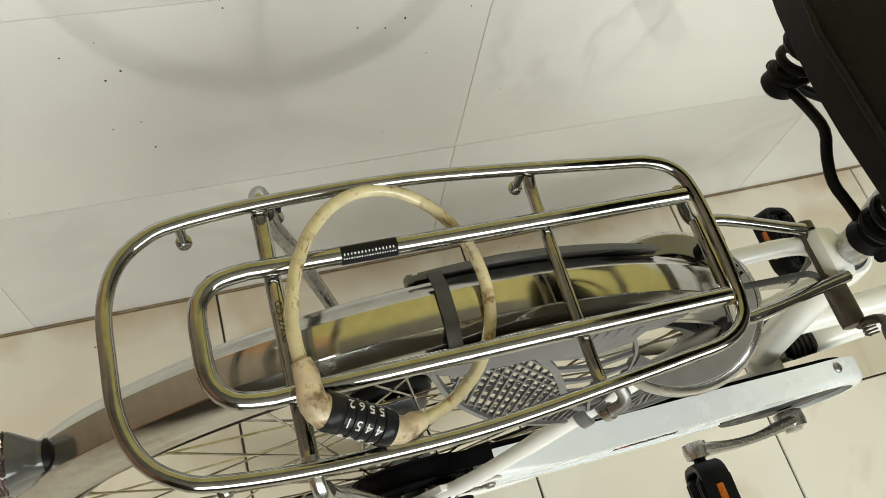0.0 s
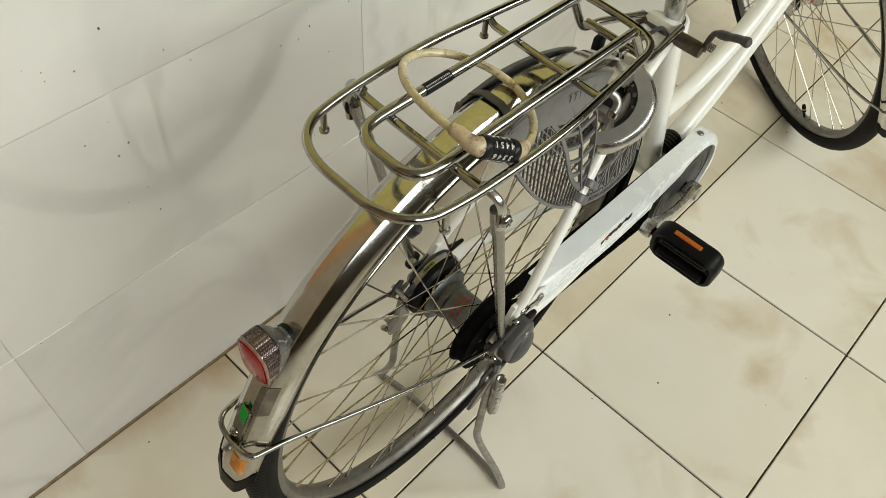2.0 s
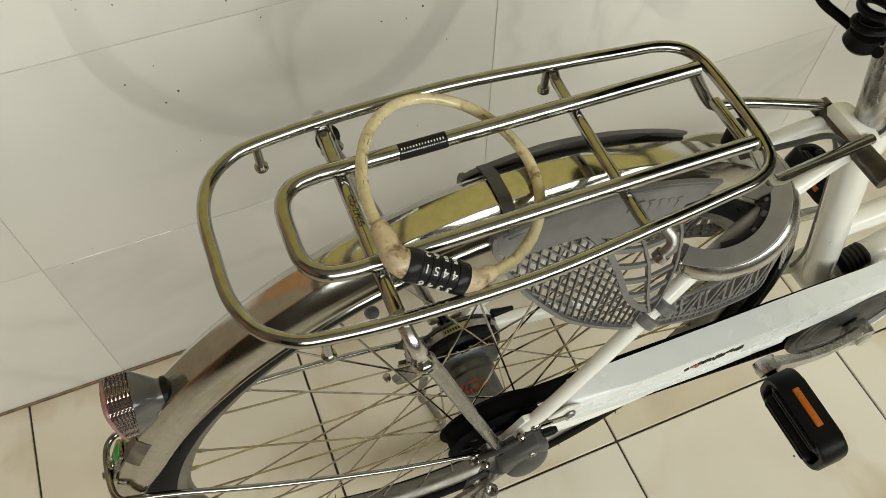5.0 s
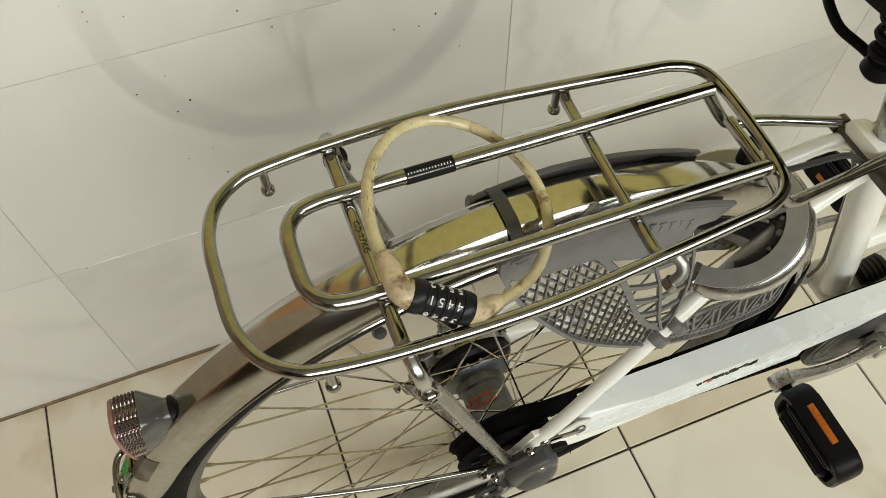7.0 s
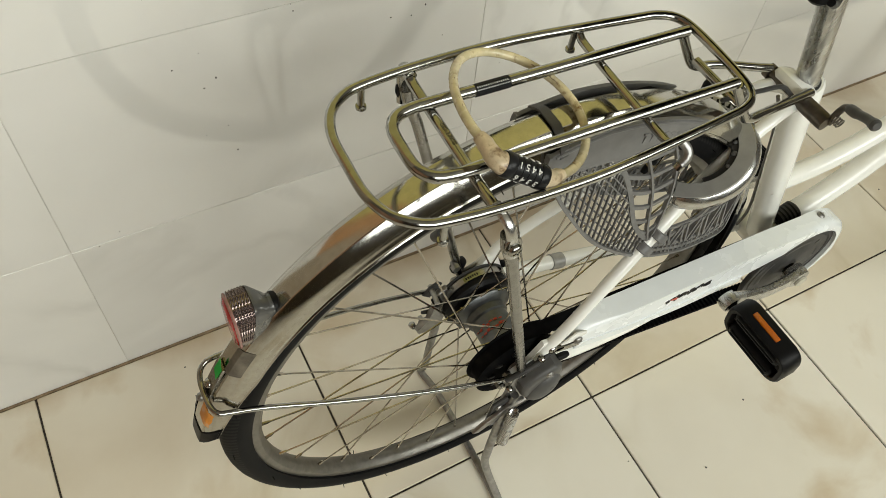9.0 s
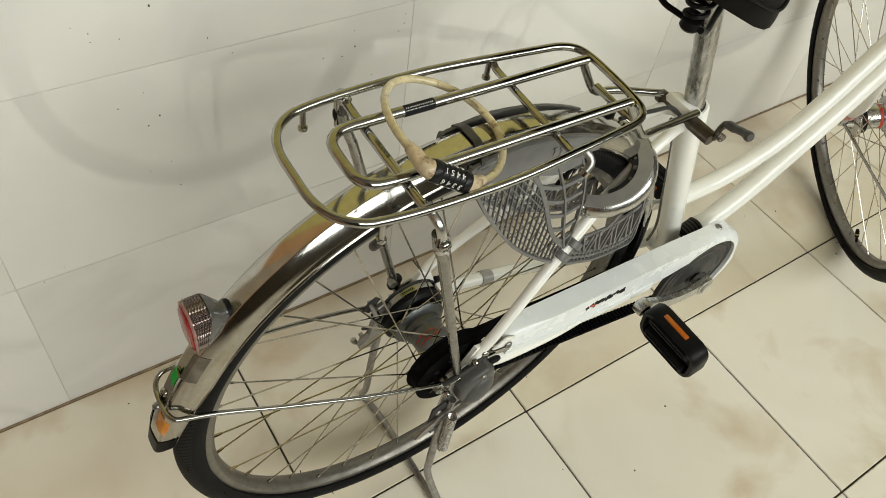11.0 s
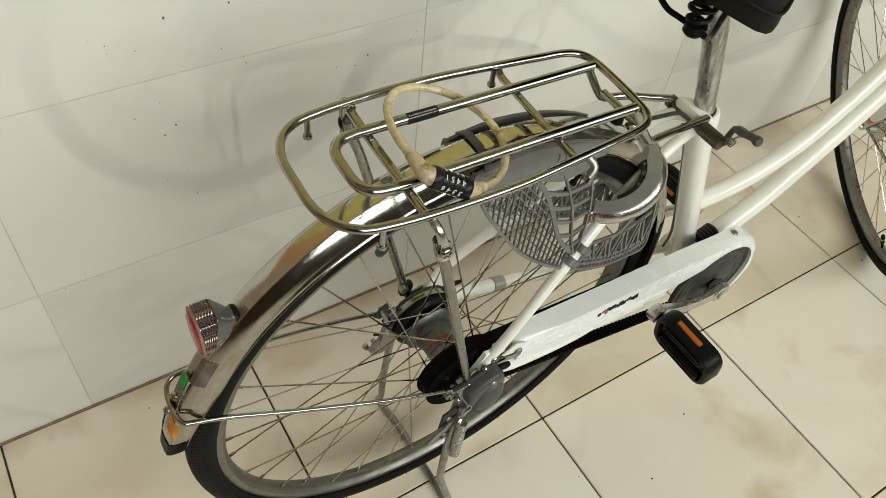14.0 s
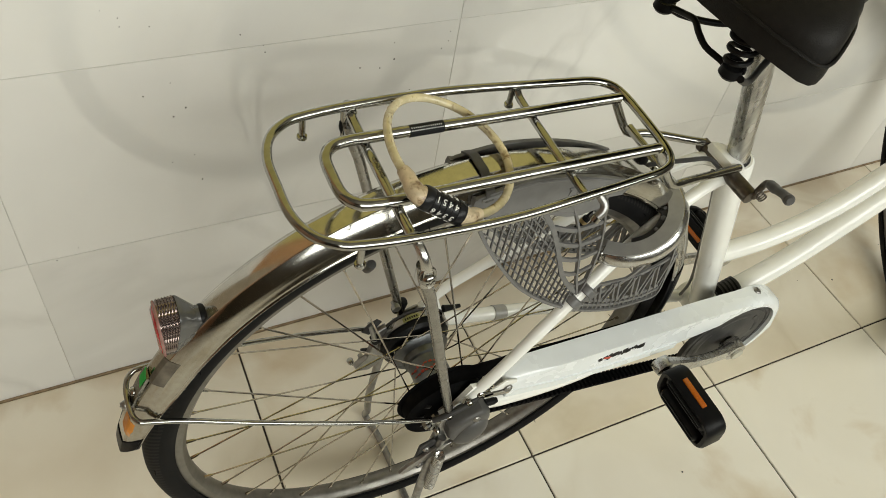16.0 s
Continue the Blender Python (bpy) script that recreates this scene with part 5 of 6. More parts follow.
def skirt(s, name):
    def warp(bm):
        for v in bm.verts:
            v.co.y += s * flare(math.hypot(v.co.x - AXLE.x, v.co.z - AXLE.z))
        return bm

    band = [polar(0.338 + 0.008 * min(1, k / 3), 93.5 - 32.0 * k / 10) for k in range(11)] + [(-0.088, 0.664), (-0.104, 0.668)] + [polar(0.3150 - 0.008 * math.sin(math.pi * k / 10) * (k < 5), 66.5 + 25.0 * k / 10) for k in range(11)] + [(-0.250, 0.686), (-0.258, 0.692)]
    g = bp(name, warp(plate(band, -0.0020, 0.0020, 0.0010, 2)), GREY_PLASTIC, "grey plastic skirt guard with a lattice")
    rim_band = [polar(0.3355 + 0.008 * min(1, k / 3), 92.5 - 30.0 * k / 10) for k in range(11)]
    bp("raised_rim", warp(sweep([(x, s * 0.002, z) for x, z in rim_band], 0.0016, segs=8)), GREY_PLASTIC, "", g)
    edge = [polar(0.338, 93.4), (-0.2575, 0.694), (-0.246, 0.664), (-0.227, 0.630), (-0.195, 0.584), (-0.155, 0.544), (-0.112, 0.511), (-0.075, 0.490), (-0.03, 0.471), (0.015, 0.460), (0.046, 0.456), (0.044, 0.505), (0.037, 0.566)]
    flat_prof = [(-0.0014, -0.0026), (0.0014, -0.0026), (0.0014, 0.0026), (-0.0014, 0.0026)]

    def strip(pts, w=1.0, nm="rib"):
        line = rail([(x, 0, z) for x, z in pts], step=0.006)
        bp(nm, warp(sweep(line, [w] * len(line), profile=flat_prof, up=None)), GREY_PLASTIC, "", g)

    strip(edge, 1.15, "rim_strip")
    split = [(-0.190, 0.684), (-0.170, 0.655), (-0.155, 0.620), (-0.138, 0.576), (-0.112, 0.540), (-0.080, 0.520), (-0.03, 0.524), (0.037, 0.566)]
    strip(split, 1.0)
    right = [(-0.113, 0.668), (-0.102, 0.640), (-0.098, 0.600), (-0.100, 0.560), (-0.106, 0.535)]
    midr = [(-0.152, 0.680), (-0.138, 0.648), (-0.126, 0.610), (-0.117, 0.565), (-0.108, 0.535)]
    strip(right, 0.9)
    strip(midr, 0.9)
    for k in range(6):
        t = 0.10 + 0.15 * k
        L_ = rail([(x, 0, z) for x, z in split[:5]], step=0.004)
        R_ = rail([(x, 0, z) for x, z in right], step=0.004)
        a, b_ = L_[int(t * (len(L_) - 1))], R_[int(t * (len(R_) - 1))]
        c = (a + b_) / 2 - Vector((0.002, 0, 0.006))
        strip([(a.x, a.z), (c.x, c.z), (b_.x, b_.z)], 0.85)
    strip([polar(0.3135 - 0.006 * math.sin(math.pi * k / 10) * (k < 5), 68 + 23.5 * k / 10) for k in range(11)], 1.0)
    mesh = bmesh.new()
    arc = [polar(0.3110, 91 - 10 * k / 6) for k in range(7)]
    region = arc + [(x, z) for x, z in split[:5]] + [(-0.095, 0.500), (-0.112, 0.511), (-0.155, 0.544), (-0.195, 0.584), (-0.227, 0.630), (-0.246, 0.664)]
    lattice(region, -50, 0.0068, 0.0013, 0, 0.0024, mesh)
    lattice(region, 81, 0.0078, 0.0013, 0, 0.0022, mesh)
    front_region = [(-0.10, 0.522), (-0.080, 0.520), (-0.03, 0.524), (0.037, 0.566), (0.044, 0.505), (0.046, 0.456), (0.015, 0.460), (-0.03, 0.471), (-0.075, 0.490), (-0.10, 0.503)]
    low = rail([(x, 0, z) for x, z in reversed(front_region[5:])], step=0.004)
    lo_n = len(low)
    mid_l = [p + Vector((0.001, 0, 0.0075)) for p in low]
    top_l = [p + Vector((0.002, 0, 0.0155)) for p in low]
    for line_ in (mid_l, top_l):
        sweep(line_, [0.8] * lo_n, profile=flat_prof, bm=mesh)
    for k in range(0, lo_n, 2):
        sweep([low[k], top_l[max(k - 1, 0)]], [0.55, 0.55], profile=flat_prof, bm=mesh)
    crest_l = [p + Vector((0.004, 0, 0.020 + 0.030 * (i / (lo_n - 1)))) for i, p in enumerate(top_l)]
    sweep(crest_l, [0.9] * lo_n, profile=flat_prof, bm=mesh)
    for k in range(1, lo_n - 4, 8):
        for a_, b_ in ((k, k + 2), (k + 2, k + 4), (k + 6, k + 3), (k + 8, k + 5)):
            sweep([top_l[min(a_, lo_n - 1)], crest_l[min(b_, lo_n - 1)]], [1.0, 1.0], profile=flat_prof, bm=mesh)
    bp("lattice", warp(mesh), GREY_PLASTIC, "", g)
    for q, w_ in (((-0.108, 0.522), 0.011), ((-0.094, 0.536), 0.010)):
        c = Vector((q[0], s * 0.0480, q[1]))
        ax = Vector((0.72, -s * 0.14, 0.66)).normalized()
        bp("strap", sweep([c - ax * w_ / 2, c - ax * w_ * 0.4, c + ax * w_ * 0.4, c + ax * w_ / 2], [0.0093, 0.0108, 0.0108, 0.0093], segs=20), GREY_PLASTIC, "", g)
    mk = bmesh.new()
    for k in range(6):
        x, z = polar(0.329, 75.5 - 1.55 * k)
        block((0.0046, 0.0010, 0.0016), (x, s * 0.0024, z + 0.004), 0, Matrix.Rotation(radians(8), 4, "Y"), mk)
        block((0.0014, 0.0010, 0.0085), (x - 0.001, s * 0.0024, z), 0, Matrix.Rotation(radians(24), 4, "Y"), mk)
    bp("raised_marks", warp(mk), GREY_PLASTIC, "", g)
    return g


skirt(-1, "skirt_guard")
far = skirt(1, "skirt_guard")
edge_cover = [(*polar(0.3290 + 0.0105 * k / 12, 93.5 - 32 * k / 12), 0) for k in range(13)]
bp("top_lip", sweep(rail([(x, 0.0250, z) for x, z, _ in edge_cover], step=0.008), profile=[(-0.0018, -0.0022), (0.0018, -0.0022), (0.0018, 0.0022), (-0.0018, 0.0022)], up=(0, 1, 0)), DARK_PLASTIC, "", far)
hump = [(*polar(0.3385 + 0.004 * k / 6, 77.2 - 15 * k / 6), 0.0255) for k in range(7)]
bp("lip_hump", sweep([(x, y, z) for x, z, y in hump], [0.6] + [1.0] * 5 + [0.5], profile=[(-0.0030, -0.0024), (0.0030, -0.0024), (0.0030, 0.0024), (-0.0030, 0.0024)], up=(0, 1, 0)), DARK_PLASTIC, "", far)
strap_line = [(*polar(r, 91.2), y) for r, y in ((0.333, -0.0285), (0.344, -0.0255), (0.3492, -0.0165), (0.3528, -0.0095), (0.3528, 0.0095), (0.3492, 0.0165), (0.344, 0.0240))]
bp("mudguard_strap", sweep([(x, y, z) for x, z, y in strap_line], profile=[(-0.0043, -0.0009), (0.0043, -0.0009), (0.0043, 0.0009), (-0.0043, 0.0009)], up=(0.03, 0.0, 1)), COVER_GREY, "grey strap across the mudguard")

# -- ring lock round the rear wheel --
def ring_lock():
    M = Matrix.Translation((-0.035, 0, 0.594)) @ Matrix.Rotation(radians(-23), 4, "Y")
    END_A = 149

    def arc(r, z, a0=-END_A, a1=END_A, step=4):
        n_ = int((a1 - a0) / step)
        return [(r * math.cos(radians(a0 + (a1 - a0) * k / n_)), r * math.sin(radians(a0 + (a1 - a0) * k / n_)), z) for k in range(n_ + 1)]

    # side of the profile runs outwards (+) across the ring, up along its axis
    prof = [(-0.0105, -0.0120), (0.0040, -0.0130), (0.0088, -0.0108), (0.0116, -0.0060), (0.0116, 0.0000), (0.0098, 0.0050), (0.0066, 0.0082), (-0.0105, 0.0082)]
    line = arc(0.0555, 0)
    lock = bp("ring_lock", moved(sweep(line, [0.55, 0.85, 0.97] + [1.0] * (len(line) - 6) + [0.97, 0.85, 0.55], profile=prof, up=(0, 0, 1)), M), SILVER, "silver ring lock with a grey face and dark inner shell")
    bp("face_plate", moved(sweep(arc(0.0535, 0.0084, -END_A + 5, END_A - 14), profile=[(-0.0088, -0.0006), (0.0082, -0.0006), (0.0074, 0.0004), (-0.0084, 0.0004)], up=(0, 0, 1)), M), SATIN_GREY, "matt grey face", lock)
    bp("inner_shell", moved(sweep(arc(0.0418, -0.001, -112, 118), profile=[(-0.0040, -0.0105), (0.0040, -0.0105), (0.0040, 0.0066), (-0.0034, 0.0066), (-0.0040, 0.0056)], up=(0, 0, 1)), M), DARK_PLASTIC, "dark inner shell with screws", lock)
    up_ = M.to_3x3() @ Vector((0, 0, 1))
    for a, r in ((-72, 0.0024), (-50, 0.0032), (-32, 0.0022), (40, 0.0024), (62, 0.0032)):
        p = M @ Vector((0.0418 * math.cos(radians(a)), 0.0418 * math.sin(radians(a)), 0.0054))
        bp("lock_screw", bolt(p, up_, r, 0.0018), GREY_PLASTIC, "", lock)
    mk = bmesh.new()
    for k in range(7):
        a = radians(8 + 6.5 * k)
        merge(mk, block((0.0050, 0.0024, 0.0003), (0.0575 * math.cos(a), 0.0575 * math.sin(a), 0.00895), 0, Matrix.Rotation(a + 0.25, 4, "Z")))
        merge(mk, block((0.0012, 0.0044, 0.0003), (0.0560 * math.cos(a), 0.0560 * math.sin(a), 0.00895), 0, Matrix.Rotation(a, 4, "Z")))
    bp("dark_marks", moved(mk, M), BLACK_PLASTIC, "row of dark marks", lock)
    bp("end_sleeve", moved(sweep(arc(0.0553, 0, -END_A - 1, -END_A + 4), profile=[(p * 1.04, q * 1.04) for p, q in prof], up=(0, 0, 1)), M), SILVER, "", lock)


ring_lock()

# -- stand --
stand = bp("kickstand", sweep(rail([(-0.252, -0.078, 0.350), (-0.261, -0.080, 0.30), (-0.267, -0.083, 0.20), (-0.265, -0.088, 0.15), (-0.245, -0.120, 0.055), (-0.240, -0.136, 0.012), (-0.238, -0.128, 0.0055), (-0.232, -0.09, 0.0055), (-0.230, 0.0, 0.0055), (-0.232, 0.09, 0.0055), (-0.238, 0.128, 0.0055), (-0.240, 0.136, 0.012), (-0.245, 0.120, 0.055), (-0.265, 0.088, 0.15), (-0.267, 0.083, 0.20), (-0.261, 0.080, 0.30), (-0.252, 0.078, 0.350)], step=0.008), 0.0054, segs=14), GALV, "two-legged zinc stand lifting the rear wheel")
for s in (-1, 1):
    bp("stand_plate", plate([(-0.258, 0.388), (-0.230, 0.388), (-0.226, 0.350), (-0.236, 0.318), (-0.252, 0.312), (-0.266, 0.330)], s * 0.070, s * 0.0745, 0.001), GALV, "", stand)
spring = [(-0.2615 + 0.0060 * math.cos(k * 0.62), -0.094 + 0.0060 * math.sin(k * 0.62), 0.342 - 0.00036 * k) for k in range(250)]
bp("stand_spring", sweep(spring, 0.0012, segs=6), SILVER, "coiled stand spring", stand)
bp("spring_hook", sweep([(-0.2615, -0.090, 0.256), (-0.260, -0.092, 0.246), (-0.254, -0.092, 0.240)], 0.0034, segs=10), GALV, "", stand)
bp("stand_cheek", plate([(-0.280, 0.345), (-0.262, 0.352), (-0.252, 0.330), (-0.262, 0.292), (-0.275, 0.280), (-0.284, 0.300)], -0.0785, -0.0750, 0.001), DARK_PLASTIC, "oily dark stand bracket", stand)
for x, z in ((-0.271, 0.334), (-0.270, 0.312), (-0.273, 0.293)):
    bp("stand_rivet", bolt((x, -0.0785, z), (0, -1, 0), 0.0045, 0.0028), GALV, "", stand)
bp("stand_catch", plate([(-0.262, 0.336), (-0.240, 0.340), (-0.262, 0.318), (-0.296, 0.296), (-0.304, 0.300), (-0.292, 0.314)], -0.084, -0.079, 0.001), GALV, "", stand)

# -- saddle --
def saddle():
    # stations along the saddle: x, half width, skirt height, crown height
    st = [(-0.0815, 0.0220, 0.8665, 0.8840), (-0.0800, 0.0420, 0.8660, 0.8880), (-0.0760, 0.0610, 0.8645, 0.8935), (-0.0700, 0.0790, 0.8620, 0.8995), (-0.0625, 0.0935, 0.8590, 0.9050), (-0.0540, 0.1045, 0.8555, 0.9100), (-0.0455, 0.1095, 0.8535, 0.9135), (-0.0375, 0.1095, 0.8535, 0.9155), (-0.0280, 0.1060, 0.8560, 0.9180), (-0.0110, 0.0965, 0.8605, 0.9205), (0.0050, 0.0855, 0.8640, 0.9215), (0.0220, 0.0705, 0.8665, 0.9210), (0.0450, 0.0545, 0.8685, 0.9195), (0.0800, 0.0415, 0.8690, 0.9170), (0.1260, 0.0340, 0.8705, 0.9135), (0.1860, 0.0280, 0.8725, 0.9085), (0.2060, 0.0160, 0.8765, 0.8995)]
    rings = []
    for x, w, z0, z1 in st:
        h = z1 - z0
        ring_ = []
        for k in range(23):
            t = -1 + 2 * k / 22
            y = w * math.sin(t * math.pi / 2)
            zz = z0 + 0.018 + (h - 0.018) * max(0.0, math.cos(t * math.pi / 2)) ** 0.55
            ring_.append((x, y, zz))
        ring_ = [(x, -w * 1.0, z0)] + ring_ + [(x, w * 1.0, z0)]
        ring_ += [(x, w * 0.85 * (1 - 2 * j / 6), z0 - 0.001) for j in range(1, 6)]
        rings.append(ring_)
    sad = bp("saddle", loft(rings), VINYL, "black vinyl sprung saddle")
    piping = []
    for x, w, z0, z1 in st[1:-1]:
        piping.append((x, -w * 1.012, z0 + 0.019))
    back = [(st[0][0] - 0.0015, y_, st[0][2] + 0.019) for y_ in (-0.030, 0.0, 0.030)]
    line = list(reversed(piping)) + back + mirror(piping)
    bp("piping", sweep(rail(line, step=0.008), 0.0017, segs=8), VINYL, "", sad)
    for s in (-1, 1):
        coil = []
        for k in range(100):
            a = k * 0.23 + (0.6 if s > 0 else -1.2)
            r = 0.0085 + 0.0075 * (k / 99) ** 1.5
            coil.append((-0.054 + r * math.cos(a), s * 0.048 + r * math.sin(a), 0.826 + 0.040 * k / 99))
        bp("saddle_spring", sweep(coil, 0.0026, segs=8), BLACK_PLASTIC, "black coil spring", sad)
        bp("spring_seat", sweep([(-0.054, s * 0.048, 0.817), (-0.054, s * 0.048, 0.820), (-0.054, s * 0.048, 0.827)], [0.0075, 0.0102, 0.0090], segs=18), BLACK_PLASTIC, "", sad)
        bp("saddle_wire", sweep(rail([(-0.054, s * 0.060, 0.823), (-0.028, s * 0.050, 0.808), (0.010, s * 0.030, 0.806), (0.035, s * 0.022, 0.816), (0.10, s * 0.018, 0.846), (0.16, s * 0.014, 0.866)], step=0.008), 0.0032, segs=10), BLACK_PLASTIC, "", sad)
    bp("spring_bridge", sweep(rail([(-0.053, -0.054, 0.823), (-0.056, -0.032, 0.824), (-0.060, -0.018, 0.826), (-0.060, -0.005, 0.831), (-0.056, 0.008, 0.834), (-0.053, 0.025, 0.829), (-0.053, 0.046, 0.823)], step=0.004), 0.0029, segs=10), BLACK_PLASTIC, "", sad)
    bp("saddle_clamp", block((0.034, 0.052, 0.030), POST_TOP + Vector((0.004, 0, -0.010)), 0.006), BLACK_PLASTIC, "", sad)


saddle()

# -- front end, turned towards the wall --
STEER, OFFSET = 58.0, 0.060
foot = Vector((0.8125, 0, 0.303))
axis_dir = Vector((-0.375, 0, 0.927)).normalized()
ahead = Vector((0.927, 0, 0.375)).normalized()
TURN_M = Matrix.Translation(foot) @ Matrix.Rotation(radians(STEER), 4, axis_dir) @ Matrix.Translation(-foot)
HUB = foot + ahead * OFFSET
front_hub = [(0.0045, -0.062), (0.0045, -0.050), (0.016, -0.048), (0.024, -0.036), (0.036, -0.0315), (0.0375, -0.030), (0.036, -0.027), (0.027, -0.023), (0.0245, -0.018), (0.0245, 0.010), (0.0275, 0.014), (0.0285, 0.023), (0.036, 0.027), (0.0375, 0.030), (0.036, 0.0315), (0.020, 0.036), (0.016, 0.048), (0.0045, 0.050), (0.0045, 0.062)]
front_wheel = wheel("front_wheel", 36, 0.0345, front_hub, "front wheel with an aluminium rim, turned towards the wall", hub_mat=SILVER, hub_label="bright aluminium hub")
front_wheel.matrix_basis = TURN_M @ Matrix.Translation(HUB)
part("hub_shell", lathe([(0.0276, 0.0145), (0.0300, 0.0150), (0.0300, 0.0235), (0.0290, 0.0240)], 30, loop=False), BLACK_PLASTIC, front_wheel, "black hub shell")
part("red_ring", lathe([(0.0246, -0.0165), (0.0252, -0.0165), (0.0252, -0.0105), (0.0246, -0.0105)], 30), RED_PRINT, front_wheel, "red ring printed on the hub")
front_fender = fender("front_mudguard", 38, 199, "polished stainless front mudguard", 60)
front_fender.matrix_basis = TURN_M @ Matrix.Translation(HUB)
part("rubber_tip", rounded_end(lathe(cap, 6, start=197.4, end=200.4), 199.0), BLACK_PLASTIC, front_fender)
fs = []
for k in range(9):
    t = -1 + 2 * k / 8
    a = radians(187)
    r = 0.361 - 0.016 * abs(t) ** 2.5
    fs.append((r * math.cos(a), 0.033 * math.sin(t * math.pi / 2), r * math.sin(a)))
line = [(-0.01, -0.052, -0.002)] + [(-0.25, -0.040, -0.042)] + fs + [(-0.25, 0.040, -0.042), (-0.01, 0.052, -0.002)]
part("mudguard_stay", sweep(rail(line, step=0.01), 0.0026, segs=8), CHROME, front_fender)
loc = Vector((0.359 * math.cos(radians(185)), 0, 0.359 * math.sin(radians(185))))
part("stay_screw", bolt(loc, loc.normalized(), 0.005, 0.004), CHROME, front_fender)
CROWN = foot + axis_dir * 0.395
fork = part("fork", moved(sweep([CROWN - axis_dir * 0.012, CROWN + axis_dir * 0.02, CROWN + axis_dir * 0.05], [0.022, 0.020, 0.0145], segs=20), TURN_M), WHITE_PAINT, bike, "white fork turned sideways")
for s in (-1, 1):
    bl = [CROWN + Vector((0, s * 0.020, 0)), CROWN - axis_dir * 0.03 + Vector((0, s * 0.042, 0)), CROWN - axis_dir * 0.12 + Vector((0, s * 0.048, 0)), foot + axis_dir * 0.12 + Vector((0, s * 0.050, 0)) + ahead * 0.012, HUB + Vector((0, s * 0.053, 0)) + axis_dir * 0.03 - ahead * 0.012]
    line = rail(bl, step=0.012)
    n_ = len(line)
    part("fork_blade", moved(sweep(line, [0.0130 - 0.0030 * (i / (n_ - 1)) ** 1.5 for i in range(n_)], segs=18), TURN_M), WHITE_PAINT, fork)
    end = HUB + Vector((0, s * 0.053, 0))
    e0 = line[-1]
    if s > 0:
        a_, b_ = e0.lerp(line[-3], 0.35), e0.lerp(line[-4], 0.9)
        part("fork_label", moved(sweep([a_, b_], [0.0112, 0.0112], segs=18), TURN_M), RED_PRINT, fork, "red and white fork label")
        for k in range(3):
            q = a_.lerp(b_, 0.2 + 0.3 * k)
            part("label_stripe", moved(sweep([q, q.lerp(b_, 0.12)], 0.0115, segs=18), TURN_M), PRINT, fork)
    part("fork_end", moved(sweep([e0, e0.lerp(end, 0.6), end, end + (end - e0).normalized() * 0.012], profile=[(-0.0035, -0.009), (0.0035, -0.009), (0.0035, 0.009), (-0.0035, 0.009)], up=(0, 0, 1)), TURN_M), WHITE_PAINT, fork)
    part("axle_nut", moved(moved(solid([(0.004, s * 0.056), (0.009, s * 0.056), (0.009, s * 0.063), (0.004, s * 0.065), (0.004, s * 0.072)], 6), Matrix.Translation(HUB)), TURN_M), CHROME, fork)
head_a, head_b = foot + axis_dir * 0.418, foot + axis_dir * 0.585
bp("head_tube", bar(head_a, head_b, 0.0175, segs=24), WHITE_PAINT)
curl = [HUB + Vector((-0.015 - 0.02 * k / 60 + 0.006 * math.cos(k * 0.6), -0.066 + 0.006 * math.sin(k * 0.6), 0.07 + 0.0016 * k)) for k in range(70)]
part("lamp_wire", moved(sweep(curl, 0.0016, segs=6), TURN_M), BLACK_PLASTIC, fork)

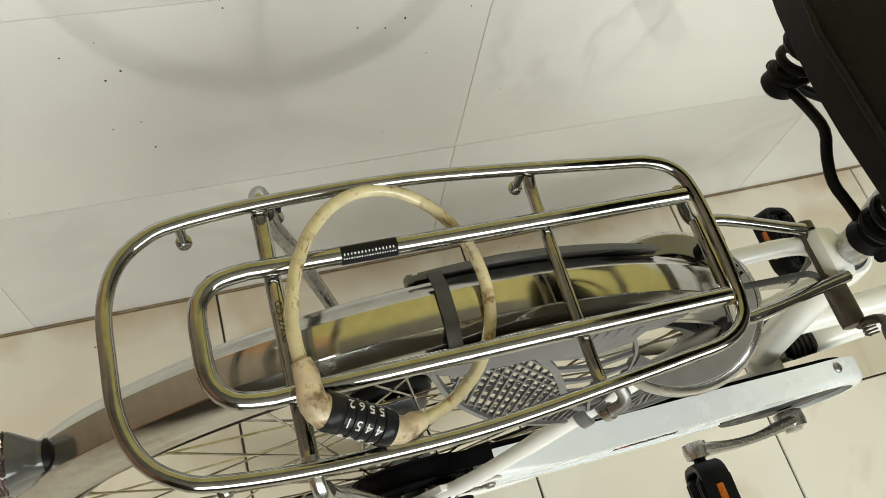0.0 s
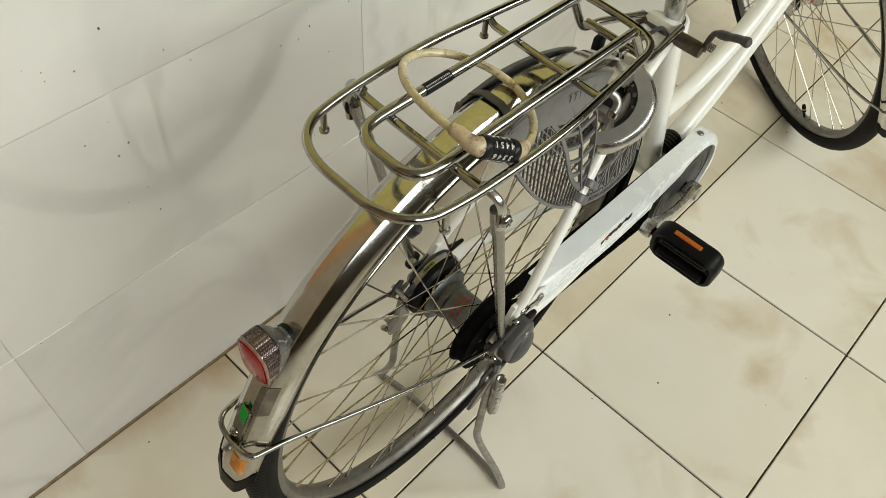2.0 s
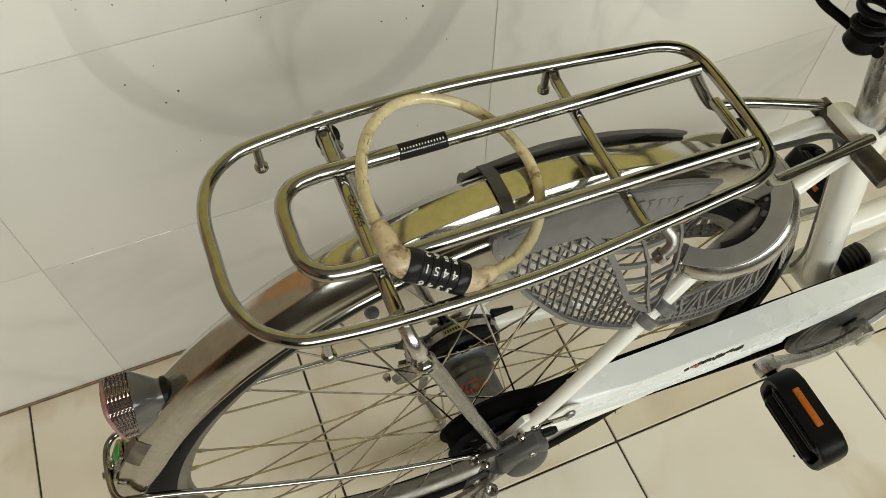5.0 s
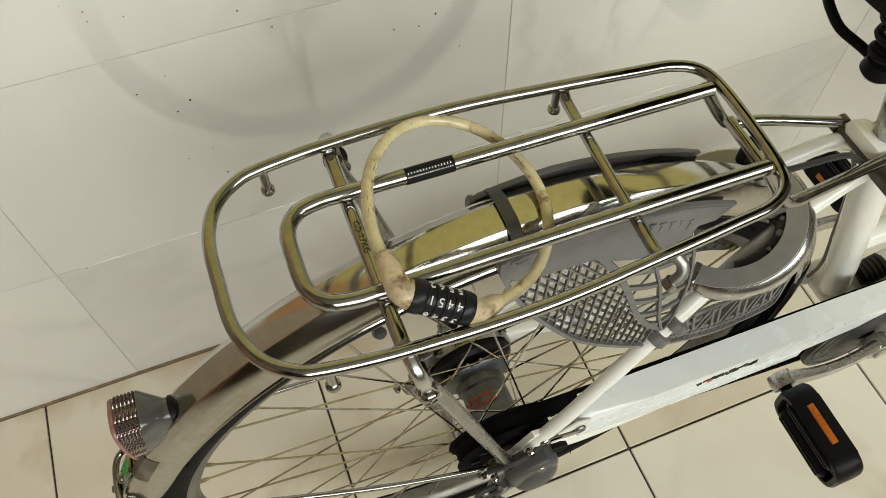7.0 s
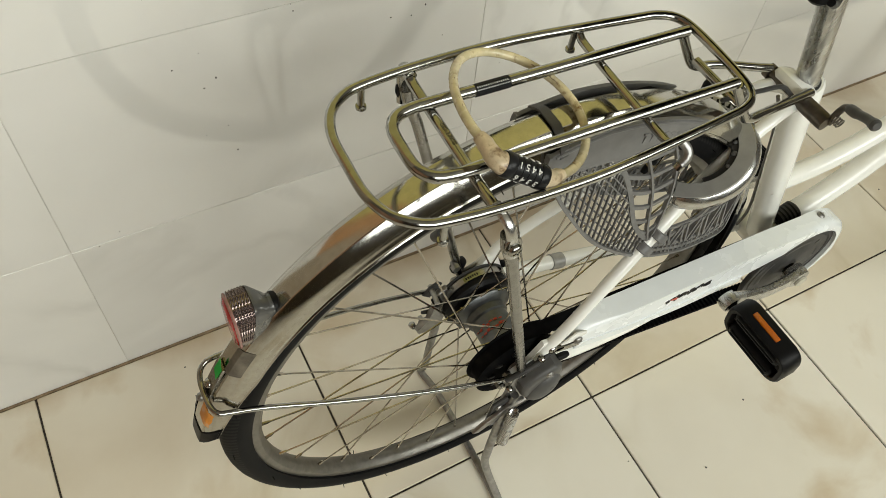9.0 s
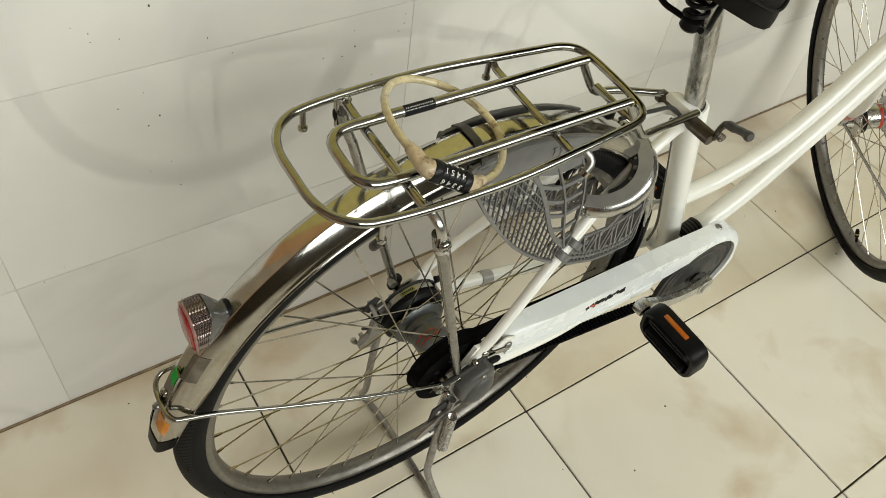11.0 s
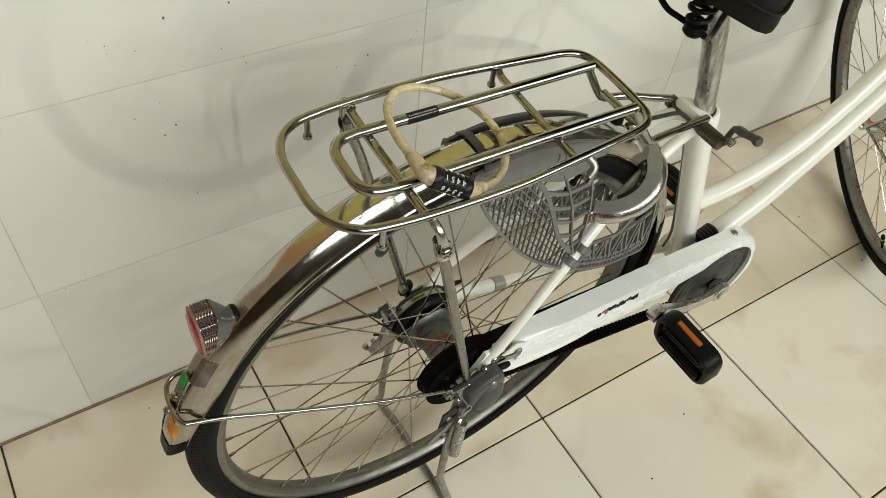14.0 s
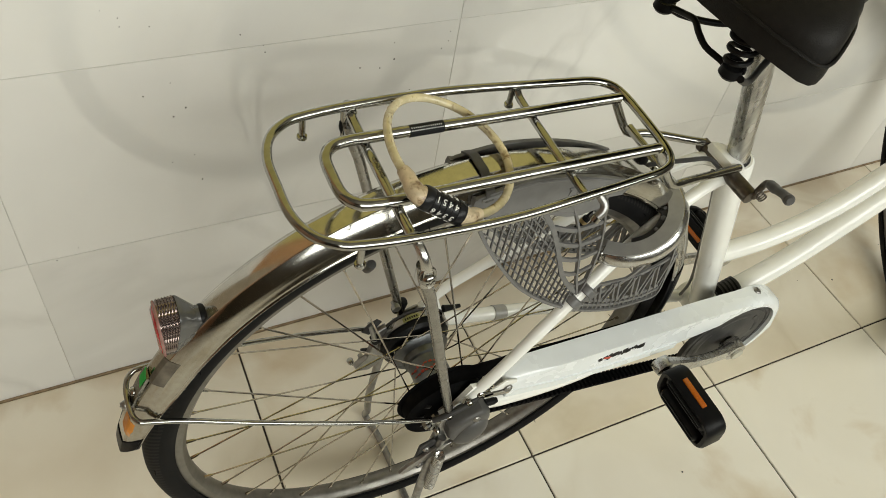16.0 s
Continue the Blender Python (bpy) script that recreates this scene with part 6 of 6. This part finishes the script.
# ---- the cable lock looped round the rack ----
def cable_lock():
    C = Vector((-0.2776, 0.0266, 0.7430))

    def at(deg):
        a = radians(deg)
        c, s, c2, s2 = math.cos(a), math.sin(a), math.cos(2 * a), math.sin(2 * a)
        return C + Vector((0.0573 * c + 0.0022 * s + 0.0012 * c2, 0.0102 * c + 0.0669 * s - 0.0041 * c2, -0.0200 * c + 0.0044 * s + 0.0030 * c2 + 0.0010 * s2))

    mid = 239.0
    p0, p1 = at(mid - 20), at(mid + 20)
    axis = (p1 - p0).normalized()
    centre = at(mid) * 0.5 + (p0 + p1) * 0.25
    half, DIALS = 0.0176, 0.0112
    centre = centre - axis * 0.0042
    thing = tagged(new("cable_lock"), "yellowed clear cable lock with black number dials looped round the rack", "bicycle lock")
    thing.location = (C.x, C.y, 0.75)
    inv = Matrix.Translation(-thing.location)

    def add(name, bm, mat, label="", parent=None):
        bm.transform(inv)
        return part(name, bm, mat, parent or thing, label)

    arc = [at(mid + 22 + (360 - 56) * k / 60) for k in range(61)]
    add("cable", sweep(arc, 0.0037, segs=14), CABLE, "grimy translucent cream vinyl cable")
    for a0, sweep_, inward, up_, r0 in ((118, 82, 0.0022, 0.0034, 0.0004), (126, 44, 0.0008, 0.0037, 0.0003), (158, 40, 0.0030, 0.0024, 0.0004), (16, 26, 0.0026, 0.0028, 0.0003)):
        streak = [at(a0 + sweep_ * k / 24) for k in range(25)]
        streak = [p + (C - p).normalized() * (inward + 0.0004 * math.sin(k * 1.3)) + Vector((0, 0, up_ - 0.0002)) for k, p in enumerate(streak)]
        add("jacket_split", sweep(streak, [0.0001] + [r0 * (0.7 + 0.9 * math.sin(k * 0.9 + a0) ** 2) for k in range(1, 24)] + [0.0001], segs=6), DIRT, "dark split along the jacket")
    for sgn, bend in ((-1, (-33, -41, -48)), (1, (23, 29, 34))):
        pts = [centre + axis * (sgn * half), centre + axis * (sgn * (half + 0.004)), at(mid + bend[0]) * 0.6 + (centre + axis * (sgn * (half + 0.011))) * 0.4, at(mid + bend[1]), at(mid + bend[2])]
        line = rail(pts, step=0.004)
        n = len(line)
        add("cuff", sweep(line, [0.0086 - 0.0034 * (i / (n - 1)) ** 1.1 + 0.0003 * math.sin(i * 2.3) for i in range(n)], segs=18), CUFF, "stained cream plastic cuff")
    y_axis = axis
    side = y_axis.cross(Vector((0, 0, 1))).normalized()
    upv = side.cross(y_axis)
    basis = Matrix((side, y_axis, upv)).transposed().to_4x4()
    basis.translation = centre
    digits = ("5562", "4451", "3346", "2235", "1124", "6613")
    turn_of = (-30, 30, 90, 150, 210, -90)
    for k in range(4):
        y = -DIALS + 2 * DIALS * (k + 0.5) / 4
        w = DIALS / 4 - 0.00012
        dial = solid([(0.006, y - w), (0.0092, y - w), (0.0095, y - w + 0.0003), (0.0095, y + w - 0.0003), (0.0092, y + w), (0.006, y + w)], 36)
        dial.transform(basis)
        dob = add("number_dial", dial, DIAL)
        for row, turn in zip(digits, turn_of):
            # the figures read from the far end of the lock, upside down to the camera
            t = lettering(row[3 - k], 0.0071, bend=0.0096, thick=0.0003)
            t.transform(Matrix.Rotation(radians(180), 4, "Z"))
            t.transform(Matrix.Rotation(radians(90), 4, "Z"))
            t.transform(Matrix.Translation((0, y, 0)))
            t.transform(Matrix.Rotation(radians(turn), 4, "Y"))
            t.transform(basis)
            add("figure", t, PRINT, "", dob)
    for s in (-1, 1):
        cap = solid([(0.004, s * (DIALS + 0.0001)), (0.0096, s * (DIALS + 0.0001)), (0.0099, s * (DIALS + 0.0006)), (0.0099, s * (half - 0.001)), (0.0092, s * (half + 0.001)), (0.004, s * (half + 0.001))], 28)
        cap.transform(basis)
        add("end_ring", cap, DIAL)


cable_lock()

# ---- tiles, piece by piece ----
def tile_mesh(name, w, d, h, mat, bevel=0.0012):
    bm = block((w, d, h), (0, 0, -h / 2), bevel, None, None, 1)
    me = bpy.data.meshes.new(name)
    bm.to_mesh(me)
    bm.free()
    me.materials.append(mat)
    return me


JOINT = 0.0032
full = tile_mesh("floor_tile", 0.4 - JOINT, 0.4 - JOINT, 0.006, FLOOR_TILE)
cut = tile_mesh("floor_tile_cut", 0.4 - JOINT, WALL_Y - 0.002 - JOINT, 0.006, EDGE_TILE)
for i in range(-8, 11):
    for j in range(-7, 1):
        y = 0.4 * j + 0.2 if j < 0 else (WALL_Y - 0.002) / 2
        shared("tile", full if j < 0 else cut, floor, Matrix.Translation((0.4 * i + 0.2, y, rng.uniform(-0.0002, 0.0002))))
wt = tile_mesh("wall_tile", 0.6005 - 0.0009, 0.2945 - 0.0009, 0.006, WALL_TILE, 0.0004)
for i in range(-5, 8):
    for j in range(0, 3):
        shared("tile", wt, wall_back, LEAN @ Matrix.Translation((-0.0565 + 0.6005 * i + 0.30025, WALL_Y, 0.2945 * j + 0.1475)) @ pose(0, 0, 0, 90 + rng.uniform(-0.06, 0.06), 0, rng.uniform(-0.05, 0.05)))
